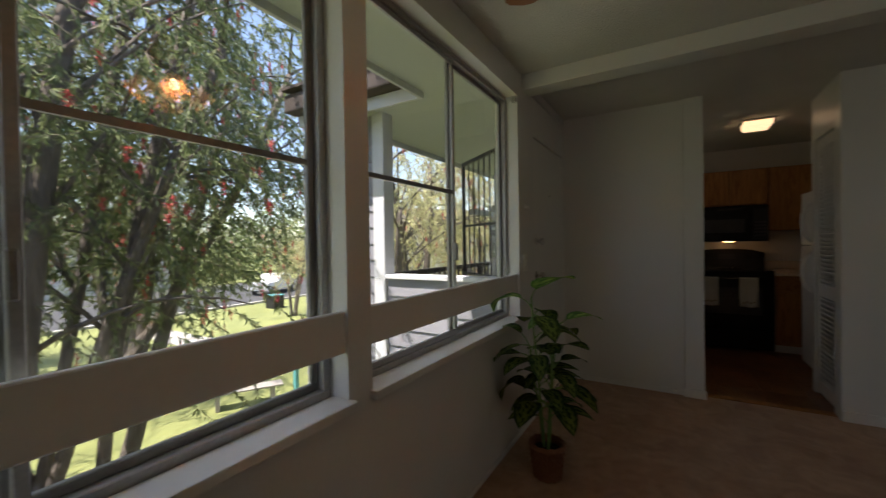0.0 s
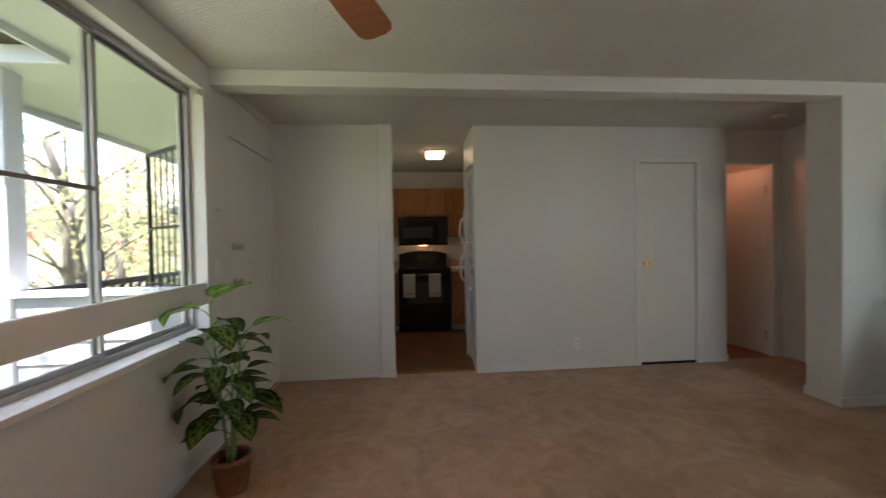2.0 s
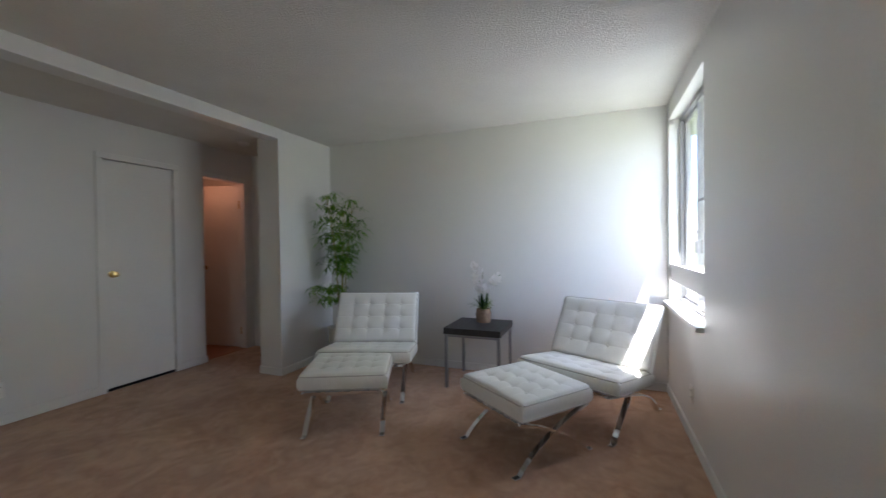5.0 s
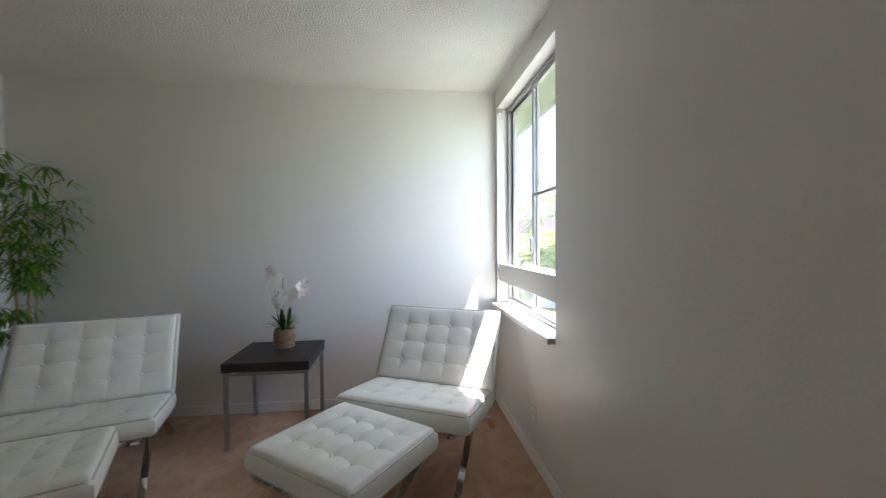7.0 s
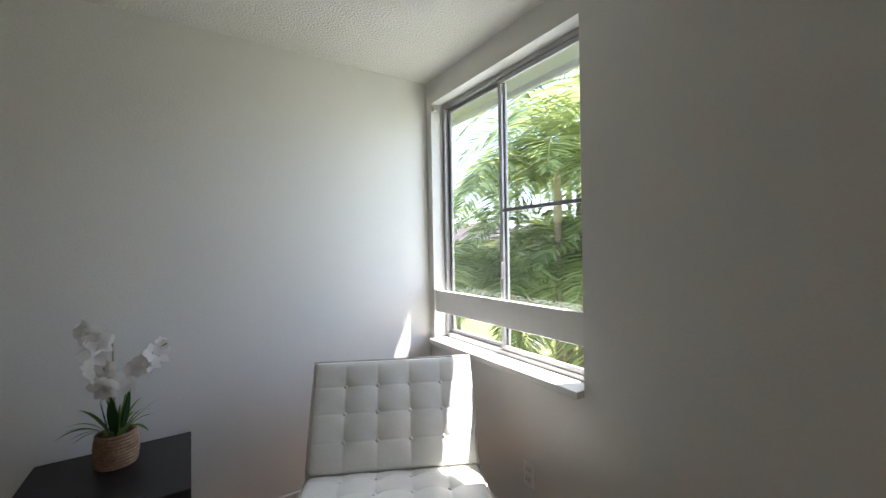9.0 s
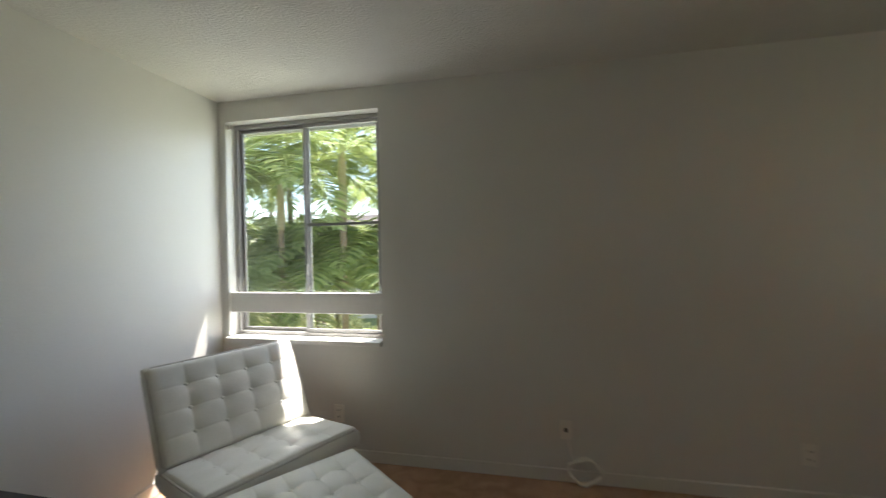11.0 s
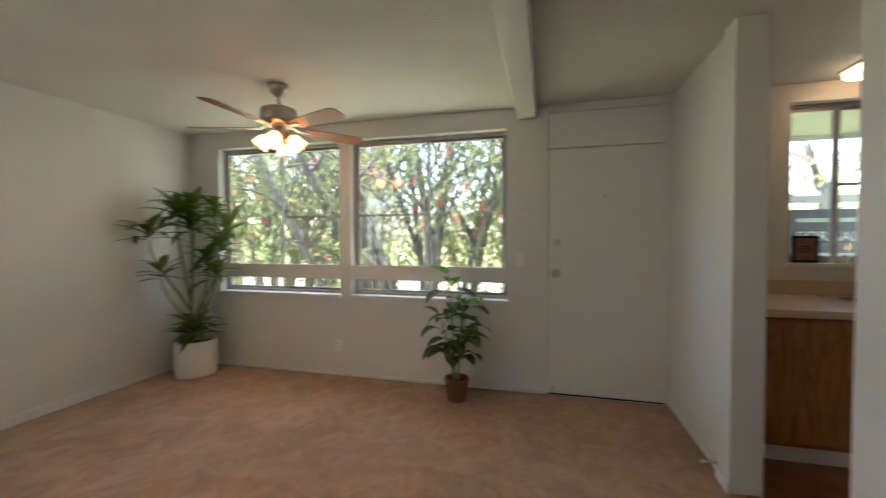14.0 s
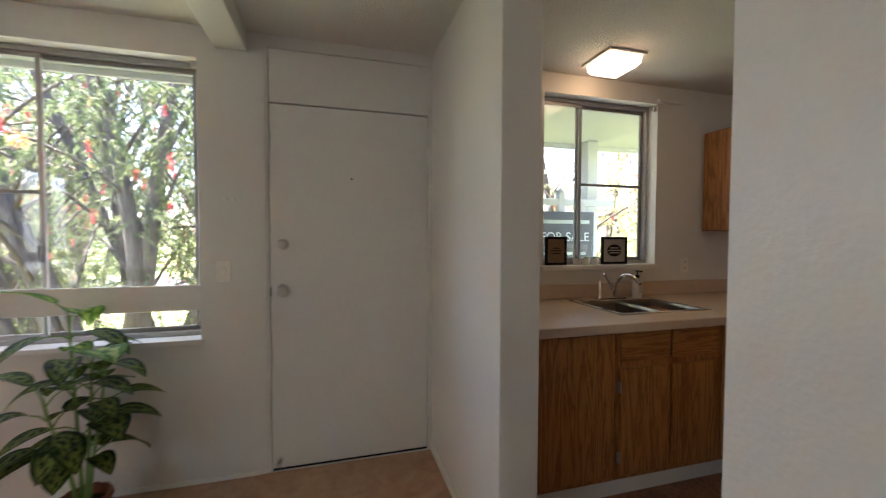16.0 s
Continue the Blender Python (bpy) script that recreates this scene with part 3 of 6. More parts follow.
coil = [(3.202, YS + 0.016, 0.29)] + [(3.200 - 0.01 * k, YS + 0.02, 0.27 - 0.04 * k) for k in range(1, 5)]
for k in range(90):
    a, j = k * 0.42, 0.007 * math.sin(k * 1.7)
    coil.append((3.105 + (0.088 + j) * math.cos(a), YS + 0.034 + 0.012 * math.sin(k * 0.37), 0.082 + (0.070 + j) * math.sin(a)))
piece("cable_coil", tube(coil, 0.0062, 6), M_CABLE, "ivory coaxial cable coiled on the baseboard", "cable", smooth=True)
switch = thing("light_switch", "ivory wall switch beside the entry door", "switch", (XW, 3.375, 1.13), 90)
part("plate", boxes((-0.036, 0.036, -0.006, 0.0, -0.058, 0.058), bevel=0.003), M_PLATE, switch)
part("toggle", boxes((-0.012, 0.012, -0.011, -0.006, -0.022, 0.022), bevel=0.002), M_PLATE, switch)
for y in (3.385, 3.425):
    piece("wall_anchor", boxes((XW, XW + 0.012, y - 0.010, y + 0.010, 1.50, 1.522), bevel=0.003), M_PLATE, "small ivory wall anchor stub", "anchor", group="wall anchors")


# ---- white tufted lounge chairs and ottomans ----
def cushion(w, d, t, nx, ny, m=None):
    """A tufted cushion, w by d, lying on z=0 about its centre, with nx by ny flat panels, thin creases and button dimples."""
    bm, m = bmesh.new(), m or Matrix()
    steps = (0.0, 0.035, 0.10, 0.25, 0.5, 0.75, 0.90, 0.965)
    us = [(k + s) / nx for k in range(nx) for s in steps] + [1.0]
    vs = [(k + s) / ny for k in range(ny) for s in steps] + [1.0]
    U, V = len(us) - 1, len(vs) - 1
    top, low = {}, {}

    def bulge(c):
        c = c % 1.0
        return (4 * c * (1 - c)) ** 0.30 if 0.001 < c < 0.999 else 0.0

    def nearest(c, n, size):
        k = min(max(round(c * n), 1), n - 1)
        return (c - k / n) * size

    for i, u in enumerate(us):
        for j, v in enumerate(vs):
            x, y = (u - 0.5) * w, (v - 0.5) * d
            bu = 1.0 if i in (0, U) else bulge(u * nx)
            bv = 1.0 if j in (0, V) else bulge(v * ny)
            z = t - 0.0024 + 0.0024 * min(bu, bv) + 0.010 * (16 * u * (1 - u) * v * (1 - v)) ** 0.5
            z -= 0.015 * math.exp(-(nearest(u, nx, w) ** 2 + nearest(v, ny, d) ** 2) / 0.030 ** 2)
            edge = min(u, 1 - u) * w, min(v, 1 - v) * d
            r = 0.018
            for e in edge:
                if e < r:
                    z -= r * (1 - math.sqrt(max(0, 1 - (1 - e / r) ** 2))) * 0.75
            top[i, j] = bm.verts.new(m @ Vector((x, y, z)))
    for i in range(U):
        for j in range(V):
            bm.faces.new((top[i, j], top[i + 1, j], top[i + 1, j + 1], top[i, j + 1]))
    rim = [(i, 0) for i in range(U)] + [(U, j) for j in range(V)] + [(i, V) for i in range(U, 0, -1)] + [(0, j) for j in range(V, 0, -1)]
    last = [top[k] for k in rim]
    for h, out in ((t * 0.72, 0.010), (t * 0.35, 0.012), (0.012, 0.006), (0.0, -0.01)):
        ring = []
        for i, j in rim:
            x, y = (us[i] - 0.5) * w, (vs[j] - 0.5) * d
            k = Vector((x / w, y / d, 0)) * 2
            x += out * (1 if k.x > 0.99 else -1 if k.x < -0.99 else 0)
            y += out * (1 if k.y > 0.99 else -1 if k.y < -0.99 else 0)
            ring.append(bm.verts.new(m @ Vector((x, y, h))))
        for a in range(len(rim)):
            b = (a + 1) % len(rim)
            bm.faces.new((last[a], ring[a], ring[b], last[b]))
        last = ring
    bm.faces.new(last)
    return bm


def rim_line(w, d, z, m, inset=0.002):
    a, b = w / 2 - inset, d / 2 - inset
    r = 0.02
    pts = [(a - r, -b), (a, -b + r), (a, b - r), (a - r, b), (-a + r, b), (-a, b - r), (-a, -b + r), (-a + r, -b), (a - r, -b)]
    return tube([m @ Vector((x, y, z)) for x, y in pts], 0.0045, 6)


def tufted(parent, name, w, d, t, nx, ny, m):
    c = part(name, cushion(w, d, t, nx, ny, m=m), M_LEATHER, parent, "tufted white leather cushion", smooth=True)
    part("piping", rim_line(w, d, t * 0.84, m, -0.004), M_PIPING_SHADED, c, "thin leather piping darkened as an edge shadow", smooth=True)
    part("piping", rim_line(w, d, 0.008, m, -0.004), M_PIPING_SHADED, c, "thin leather piping darkened as an edge shadow", smooth=True)
    for i in range(1, nx):
        for j in range(1, ny):
            swell = 0.010 * (16 * i / nx * (1 - i / nx) * j / ny * (1 - j / ny)) ** 0.5
            p = m @ Matrix.Translation(((i / nx - 0.5) * w, (j / ny - 0.5) * d, t - 0.0205 + swell))
            part("button", lathe([(0, 0), (0.010, 0), (0.0105, 0.004), (0.007, 0.008), (0, 0.0095)], 10, p), M_LEATHER, c, smooth=True)
    return c


def bend(p0, p1, p2, p3, n=14):
    out = []
    for i in range(n + 1):
        s = i / n
        a, b, c, d = (1 - s) ** 3, 3 * s * (1 - s) ** 2, 3 * s * s * (1 - s), s ** 3
        out.append(tuple(a * w + b * x + c * y + d * z for w, x, y, z in zip(p0, p1, p2, p3)))
    return out


def lounge_chair(place, turn, label):
    """Faces +x. Crossed flat chrome bars, slanted seat and back cushions on straps."""
    root = thing("lounge_chair", label, "chair", place, turn, "white lounge chairs")
    for s in (-1, 1):
        y = s * 0.30
        part("leg_bar", strip(bend((0.28, y, 0.006), (0.16, y, 0.16), (-0.11, y, 0.36), (-0.412, y, 0.742)), (0, 1, 0), 0.035, 0.012), M_CHROME, root, "flat chrome bar", smooth=False)
        part("seat_bar", strip(bend((-0.44, y, 0.006), (-0.30, y, 0.20), (-0.10, y, 0.22), (0.36, y, 0.318)), (0, 1, 0), 0.035, 0.012), M_CHROME, root, "flat chrome bar", smooth=False)
        part("foot", boxes((0.27, 0.325, y - 0.018, y + 0.018, 0.0, 0.012), bevel=0.003), M_CHROME, root)
        part("foot", boxes((-0.49, -0.43, y - 0.018, y + 0.018, 0.0, 0.012), bevel=0.003), M_CHROME, root)
    part("cross_bar", boxes((0.345, 0.357, -0.30, 0.30, 0.305, 0.335), bevel=0.003), M_CHROME, root)
    part("cross_bar", boxes((-0.112, -0.100, -0.30, 0.30, 0.235, 0.265), bevel=0.003), M_CHROME, root)
    part("cross_bar", boxes((-0.420, -0.408, -0.30, 0.30, 0.705, 0.735), bevel=0.003), M_CHROME, root)
    seat_m = pose(0.098, 0, 0.304, 0, -6.5, 0)
    for k in range(7):
        y = -0.255 + 0.085 * k
        part("strap", strip([(0.352, y, 0.322), (0.10, y, 0.290), (-0.10, y, 0.262)], (0, 1, 0), 0.042, 0.005), M_STRAP, root, "leather support strap")
    for k in range(5):
        y = -0.22 + 0.11 * k
        part("strap", strip([(-0.120, y, 0.32), (-0.285, y, 0.56), (-0.410, y, 0.725)], (0, 1, 0), 0.042, 0.005), M_STRAP, root, "leather support strap")
    tufted(root, "seat_cushion", 0.515, 0.735, 0.105, 4, 5, seat_m)
    back_m = pose(-0.272, 0, 0.562, 0, 61.5, 0)
    tufted(root, "back_cushion", 0.465, 0.735, 0.100, 4, 5, back_m)
    return root


def ottoman(place, turn, label):
    root = thing("ottoman", label, "ottoman", place, turn, "white tufted ottomans")
    for s in (-1, 1):
        y = s * 0.255
        part("leg_bar", strip(bend((0.265, y, 0.006), (0.17, y, 0.12), (-0.02, y, 0.22), (-0.27, y, 0.292)), (0, 1, 0), 0.033, 0.012), M_CHROME, root, "flat chrome bar")
        part("leg_bar", strip(bend((-0.265, y, 0.006), (-0.17, y, 0.12), (0.02, y, 0.22), (0.27, y, 0.292)), (0, 1, 0), 0.033, 0.012), M_CHROME, root, "flat chrome bar")
        for x in (-0.285, 0.285):
            part("foot", boxes((x - 0.025, x + 0.025, y - 0.017, y + 0.017, 0.0, 0.012), bevel=0.003), M_CHROME, root)
    for x in (-0.266, 0.266):
        part("cross_bar", boxes((x - 0.006, x + 0.006, -0.255, 0.255, 0.272, 0.300), bevel=0.003), M_CHROME, root)
    for k in range(8):
        y = -0.22 + 0.063 * k
        part("strap", boxes((-0.278, 0.278, y - 0.020, y + 0.020, 0.296, 0.303)), M_STRAP, root, "leather support strap")
    tufted(root, "cushion", 0.535, 0.572, 0.112, 4, 5, pose(0, 0, 0.303))
    return root


lounge_chair((4.700, 2.342, 0), 199, "white tufted leather lounge chair with crossed chrome legs beside bamboo")
lounge_chair((4.775, 0.562, 0), 153.4, "white tufted leather lounge chair with crossed chrome legs under the window")
ottoman((4.155, 2.195, 0), 205, "white tufted leather ottoman before the chair beside the bamboo")
ottoman((4.212, 0.940, 0), 142, "white tufted leather ottoman before the chair under the window")

# ---- side table with orchid ----
table = thing("side_table", "square dark espresso side table with grey metal legs", "table", (5.195, 1.512, 0))
part("tabletop", boxes((-0.255, 0.255, -0.255, 0.255, 0.475, 0.530), bevel=0.003, seg=2), M_ESPRESSO, table)
part("apron", boxes((-0.235, 0.235, -0.243, -0.228, 0.452, 0.475), (-0.235, 0.235, 0.228, 0.243, 0.452, 0.475), (-0.243, -0.228, -0.228, 0.228, 0.452, 0.475), (0.228, 0.243, -0.228, 0.228, 0.452, 0.475)), M_TABLEG, table, "grey metal frame")
for sx in (-1, 1):
    for sy in (-1, 1):
        part("leg", boxes((sx * 0.235 - 0.012, sx * 0.235 + 0.012, sy * 0.235 - 0.012, sy * 0.235 + 0.012, 0.0, 0.474), bevel=0.002), M_TABLEG, table)


def leaf(bm, base, way, up, length, width, droop=0.6, n=6, fold=0.15, tip=0.0, uv=None, belly=0.45):
    """One blade: starts at base along way, sags by droop, widest at belly."""
    p, d, u = Vector(base), Vector(way).normalized(), Vector(up).normalized()
    side = d.cross(u)
    side = side.normalized() if side.length > 1e-4 else d.orthogonal().normalized()
    rows = []
    for i in range(n + 1):
        s = i / n
        half = width / 2 * (math.sin(math.pi * min(1, s ** (math.log(0.5) / math.log(belly)))) ** 0.8 if 0 < s < 1 else 0.02)
        nrm = side.cross(d)
        lift = nrm * (-abs(half) * fold)
        rows.append((bm.verts.new(p - side * half - lift), bm.verts.new(p), bm.verts.new(p + side * half - lift), s))
        d = (d + Vector((0, 0, -droop / n))).normalized()
        p = p + d * (length / n)
    for a, b in zip(rows, rows[1:]):
        for k in (0, 1):
            f = bm.faces.new((a[k], a[k + 1], b[k + 1], b[k]))
            if uv:
                for loop, (uu, vv) in zip(f.loops, ((k / 2, a[3]), ((k + 1) / 2, a[3]), ((k + 1) / 2, b[3]), (k / 2, b[3]))):
                    loop[uv].uv = (uu, vv)


def leaf_part(name, bm, material, parent, label=""):
    """Leaves keep their own windings."""
    me = bpy.data.meshes.new(name)
    bm.to_mesh(me)
    bm.free()
    me.materials.append(material)
    me.shade_smooth()
    ob = new(name, me)
    ob.parent = parent
    return tagged(ob, label)


R = random.Random(5)
# orchid in a seagrass basket
orchid = thing("orchid", "white orchid with grassy leaves in a woven basket on the table", "potted plant", (5.30, 1.50, 0.530))
for k in range(10):
    z, r = 0.006 + k * 0.0125, 0.060 + 0.006 * math.sin(math.pi * k / 9)
    n, bm = 20, bmesh.new()
    tube([(r * math.cos(2 * math.pi * i / n) * (1 + 0.012 * (-1) ** (i + k)), r * math.sin(2 * math.pi * i / n) * (1 + 0.012 * (-1) ** (i + k)), z) for i in range(n + 1)], 0.0072, 6, bm)
    part("basket_coil", bm, M_SEAGRASS, orchid, "woven seagrass coil", smooth=True)
part("soil", lathe([(0, 0), (0.054, 0), (0.054, 0.105), (0, 0.112)], 16), M_SOIL, orchid)
bm = bmesh.new()
for k in range(26):
    a = R.uniform(0, 2 * math.pi)
    leaf(bm, (0.025 * math.cos(a), 0.025 * math.sin(a), 0.11), (0.5 * math.cos(a), 0.5 * math.sin(a), 1), (0, 0, 1), R.uniform(0.09, 0.18), 0.008 if k > 8 else 0.018, R.uniform(0.9, 2.2), 7)
leaf_part("leaves", bm, M_LEAF_C, orchid, "thin dark green leaves")
for k in range(5):
    a = k * 1.26 + 0.5
    bm = bmesh.new()
    leaf(bm, (0.018 * math.cos(a), 0.018 * math.sin(a), 0.105), (0.16 * math.cos(a), 0.16 * math.sin(a), 1), (math.cos(a), math.sin(a), 0), 0.15 + 0.012 * k, 0.034, 0.25, 7, 0.25)
    leaf_part("strap_leaf", bm, M_LEAF_D, orchid, "dark green strap leaf")
stems = [bend((0, 0, 0.1), (0.0, 0.03, 0.3), (-0.02, 0.03, 0.48), (-0.03, 0.07, 0.55)), bend((0, 0, 0.1), (0.0, -0.02, 0.28), (0.0, -0.08, 0.40), (-0.02, -0.17, 0.45))]
for st in stems:
    part("stem", tube(st, 0.0028, 6), M_STEM, orchid, smooth=True)
part("stake", tube([(0.0, 0.004, 0.1), (0.002, 0.006, 0.47)], 0.0030, 6), M_CANE, orchid)
for st, lo in ((stems[0], 5), (stems[1], 6)):
    for k in range(lo, 15):
        for q in range(1 + k % 2):
            p = Vector(st[k]) + Vector((R.uniform(-0.02, 0.02), R.uniform(-0.025, 0.025), R.uniform(-0.015, 0.015)))
            aim = Vector((-1, R.uniform(-0.7, 0.7), R.uniform(-0.3, 0.4))).normalized()
            side = aim.orthogonal().normalized()
            size = R.uniform(0.040, 0.054) * (0.6 if k > 12 else 1)
            bm = bmesh.new()
            for j in range(5):
                w = Matrix.Rotation(2 * math.pi * j / 5, 3, aim) @ side
                leaf(bm, p, w + aim * 0.25, aim, size, size * (0.95 if j % 2 else 0.65), 0.0, 4, 0.1)
            leaf(bm, p + aim * 0.003, aim, side, size * 0.4, size * 0.35, 0.5, 3)
            leaf_part("blossom", bm, M_PETAL, orchid, "white orchid blossom")

# bamboo in a pale pot
bamboo = thing("bamboo_plant", "tall green potted bamboo in a pale pot in the corner", "potted plant", (5.24, 3.05, 0))
part("pot", lathe([(0, 0), (0.105, 0), (0.115, 0.02), (0.145, 0.36), (0.152, 0.40), (0.138, 0.40), (0.130, 0.36), (0, 0.355)], 28), M_GREYPOT, bamboo, "pale ceramic pot", smooth=True)
part("soil", lathe([(0, 0.356), (0.129, 0.358), (0.06, 0.372), (0, 0.375)], 18), M_SOIL, bamboo)
bml = bmesh.new()
for k in range(5):
    a = 2 * math.pi * k / 5 + 0.4
    x0, y0 = 0.035 * math.cos(a), 0.035 * math.sin(a)
    top = R.uniform(1.42, 1.78)
    lean = R.uniform(0.02, 0.10)
    path = bend((x0, y0, 0.36), (x0, y0, 0.8), (x0 * 1.5 - 0.02, y0 * 1.5, 1.2), (x0 * 2 + lean * math.cos(a) - 0.04, y0 * 2 + lean * math.sin(a), top), 12)
    part("cane", tube(path, 0.008, 7, taper=0.003), M_BAMBOO, bamboo, smooth=True)
    for i in range(3, 13):
        p = Vector(path[i])
        if not (p.z > 0.95 or 0.52 < p.z < 0.86):
            continue
        for q in range(3):
            b = R.uniform(0, 2 * math.pi)
            reach = R.uniform(0.07, 0.21) * (1.2 if p.z < 0.95 else 1.15 if p.z < 1.5 else 0.8)
            tip = p + Vector((math.cos(b) * reach - (0.02 if p.z > 0.95 else 0.12), math.sin(b) * reach + (0.0 if p.z > 0.95 else 0.06), R.uniform(0.0, 0.10)))
            for v in range(9):
                c, s = R.uniform(0, 2 * math.pi), R.uniform(0.2, 1.0)
                leaf(bml, p.lerp(tip, s), (math.cos(c), math.sin(c), R.uniform(-0.3, 0.5)), (0, 0, 1), R.uniform(0.09, 0.17), R.uniform(0.011, 0.017), R.uniform(0.5, 1.6), 5)
for v in bml.verts:
    v.co.x = min(v.co.x, XE - 0.01 - 5.24)
    v.co.y = min(v.co.y, 3.355 - 3.05)
leaf_part("leaves", bml, M_LEAF_B, bamboo, "narrow bright green leaves")

# dieffenbachia in a wicker basket
R2 = random.Random(14)
dief = thing("dieffenbachia", "variegated green dieffenbachia in a brown wicker basket", "potted plant", (0.57, 2.885, 0))
part("basket", lathe([(0, 0), (0.062, 0), (0.066, 0.008), (0.078, 0.10), (0.088, 0.170), (0.078, 0.170), (0.070, 0.145), (0, 0.143)], 24), M_WICKER, dief, "brown woven wicker basket", smooth=True)
for k in range(28):
    a = 2 * math.pi * k / 28
    cane = []
    for i in range(10):
        z = 0.006 + i * 0.0175
        r = 0.069 + 0.0215 * (z / 0.165) + 0.0035 * (-1) ** (i + k)
        cane.append((r * math.cos(a), r * math.sin(a), z))
    part("wicker_stake", tube(cane, 0.0058, 5), M_WICKER, dief, smooth=True)
for z, r in ((0.008, 0.071), (0.168, 0.0935), (0.178, 0.089)):
    part("basket_rim", tube([(r * math.cos(2 * math.pi * i / 24), r * math.sin(2 * math.pi * i / 24), z + 0.003 * (-1) ** i) for i in range(25)], 0.0085, 6), M_WICKER, dief, "plaited wicker rim", smooth=True)
part("soil", lathe([(0, 0.146), (0.071, 0.148), (0.03, 0.160), (0, 0.162)], 16), M_SOIL, dief)
for k, (ax, ay, top, leaves, start) in enumerate(((-0.05, -0.06, 0.97, 14, 0.34), (0.03, 0.05, 0.78, 11, 0.34), (-0.09, 0.03, 0.68, 9, 0.38), (0.05, -0.09, 0.64, 9, 0.32))):
    path = bend((ax * 0.25, ay * 0.25, 0.15), (ax * 0.35, ay * 0.35, 0.32), (ax * 0.9, ay * 0.9, top * 0.72), (ax * 1.15, ay * 1.15, top), 16)
    part("stem", tube(path, 0.0090, 8, taper=0.005), M_PALESTEM, dief, "pale green stem", smooth=True)
    for i in range(leaves):
        s = start + (1 - start) * i / (leaves - 1)
        p = Vector(path[round(16 * s)])
        a = i * 2.4 + k * 1.3 + R2.uniform(-0.8, 0.8)
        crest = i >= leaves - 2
        ln = R2.uniform(0.150, 0.235) * (1.25 if crest and k == 0 else 1.0)
        tilt = R2.uniform(0.6, 1.4) if crest else R2.uniform(0.1, 0.7)
        way = Vector((math.cos(a), math.sin(a), tilt)).normalized()
        stalk = p + way * R2.uniform(0.045, 0.085) + Vector((0, 0, 0.015))
        part("leaf_stalk", tube([p, p.lerp(stalk, 0.5) + Vector((0, 0, 0.010)), stalk], 0.0042, 5, taper=0.003), M_PALESTEM, dief, smooth=True)
        b2 = bmesh.new()
        lay = b2.loops.layers.uv.new("UVMap")
        leaf(b2, stalk, way + Vector((0, 0, -0.05)), (0, 0, 1), ln, ln * (0.66 if crest else R2.uniform(0.50, 0.64)), R2.uniform(0.8, 1.8), 9, R2.uniform(0.05, 0.30), uv=lay, belly=0.42)
        for v in b2.verts:
            if v.co.x + 0.57 < XW + 0.02:
                v.co.x = XW + 0.02 - 0.57
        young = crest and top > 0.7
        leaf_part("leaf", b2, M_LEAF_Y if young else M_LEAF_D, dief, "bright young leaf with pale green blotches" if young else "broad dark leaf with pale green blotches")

# dracaena in a white cylinder pot
drac = thing("dracaena", "tall dracaena with strap leaves in a white cylinder pot", "potted plant", (0.60, 0.30, 0))
part("pot", lathe([(0, 0), (0.165, 0), (0.172, 0.008), (0.178, 0.025), (0.180, 0.04), (0.183, 0.335), (0.180, 0.342), (0.168, 0.342), (0.165, 0.30), (0, 0.295)], 36), M_CERAMIC, drac, "white ceramic cylinder pot", smooth=True)
part("soil", lathe([(0, 0.296), (0.164, 0.300), (0.08, 0.315), (0, 0.318)], 20), M_SOIL, drac)


def crown(bm, p, n, ln, wd, rise):
    for k in range(n):
        a = k * 2.4 + R.uniform(-0.3, 0.3)
        t = k / n
        leaf(bm, p + Vector((0, 0, 0.10 * t)), (math.cos(a), math.sin(a), rise * (0.25 + 1.3 * t)), (0, 0, 1), ln * R.uniform(0.75, 1.1), wd * R.uniform(0.8, 1.2), R.uniform(0.5, 1.7), 9, 0.2, belly=0.42)


crowns = [(0.05, 0.06, 1.56), (-0.08, 0.18, 1.52), (0.12, -0.06, 1.50), (0.02, 0.0, 1.36), (0.30, -0.18, 1.30), (0.22, -0.14, 0.94), (-0.05, 0.26, 1.16), (-0.10, 0.30, 1.32), (-0.02, 0.22, 0.92), (-0.04, 0.12, 1.04), (0.02, 0.02, 0.42), (0.06, 0.05, 0.38), (-0.03, -0.02, 0.40)]
for k, (cx, cy, cz) in enumerate(crowns):
    bx, by = 0.05 * math.cos(k * 2.1), 0.05 * math.sin(k * 2.1)
    path = bend((bx, by, 0.29), (bx, by, 0.29 + (cz - 0.29) * 0.4), (cx, cy, 0.29 + (cz - 0.29) * 0.7), (cx, cy, cz), 10)
    part("cane", tube(path, 0.013 if cz > 0.6 else 0.007, 8, taper=0.008 if cz > 0.6 else 0.006), M_CANE if k % 2 else M_STEM, drac, smooth=True)
    bm = bmesh.new()
    crown(bm, Vector((cx, cy, cz)), 17 if cz > 1.35 else 12, 0.33 if cz > 1.1 else 0.28, 0.075, 1.0)
    for v in bm.verts:
        v.co.x = max(v.co.x, XW + 0.01 - 0.60)
        v.co.y = max(v.co.y, YS + 0.01 - 0.30)
    leaf_part("leaves", bm, M_LEAF_C, drac, "glossy strap leaves")
bm = bmesh.new()
for k in range(3):
    leaf(bm, (0.05, -0.10, 1.40), (0.06 * k - 0.05, -0.05, 1), (1, 0, 0), 0.26 + 0.08 * k, 0.014, 0.2, 6)
leaf_part("leaves", bm, M_LEAF_C, drac, "upright young leaves")

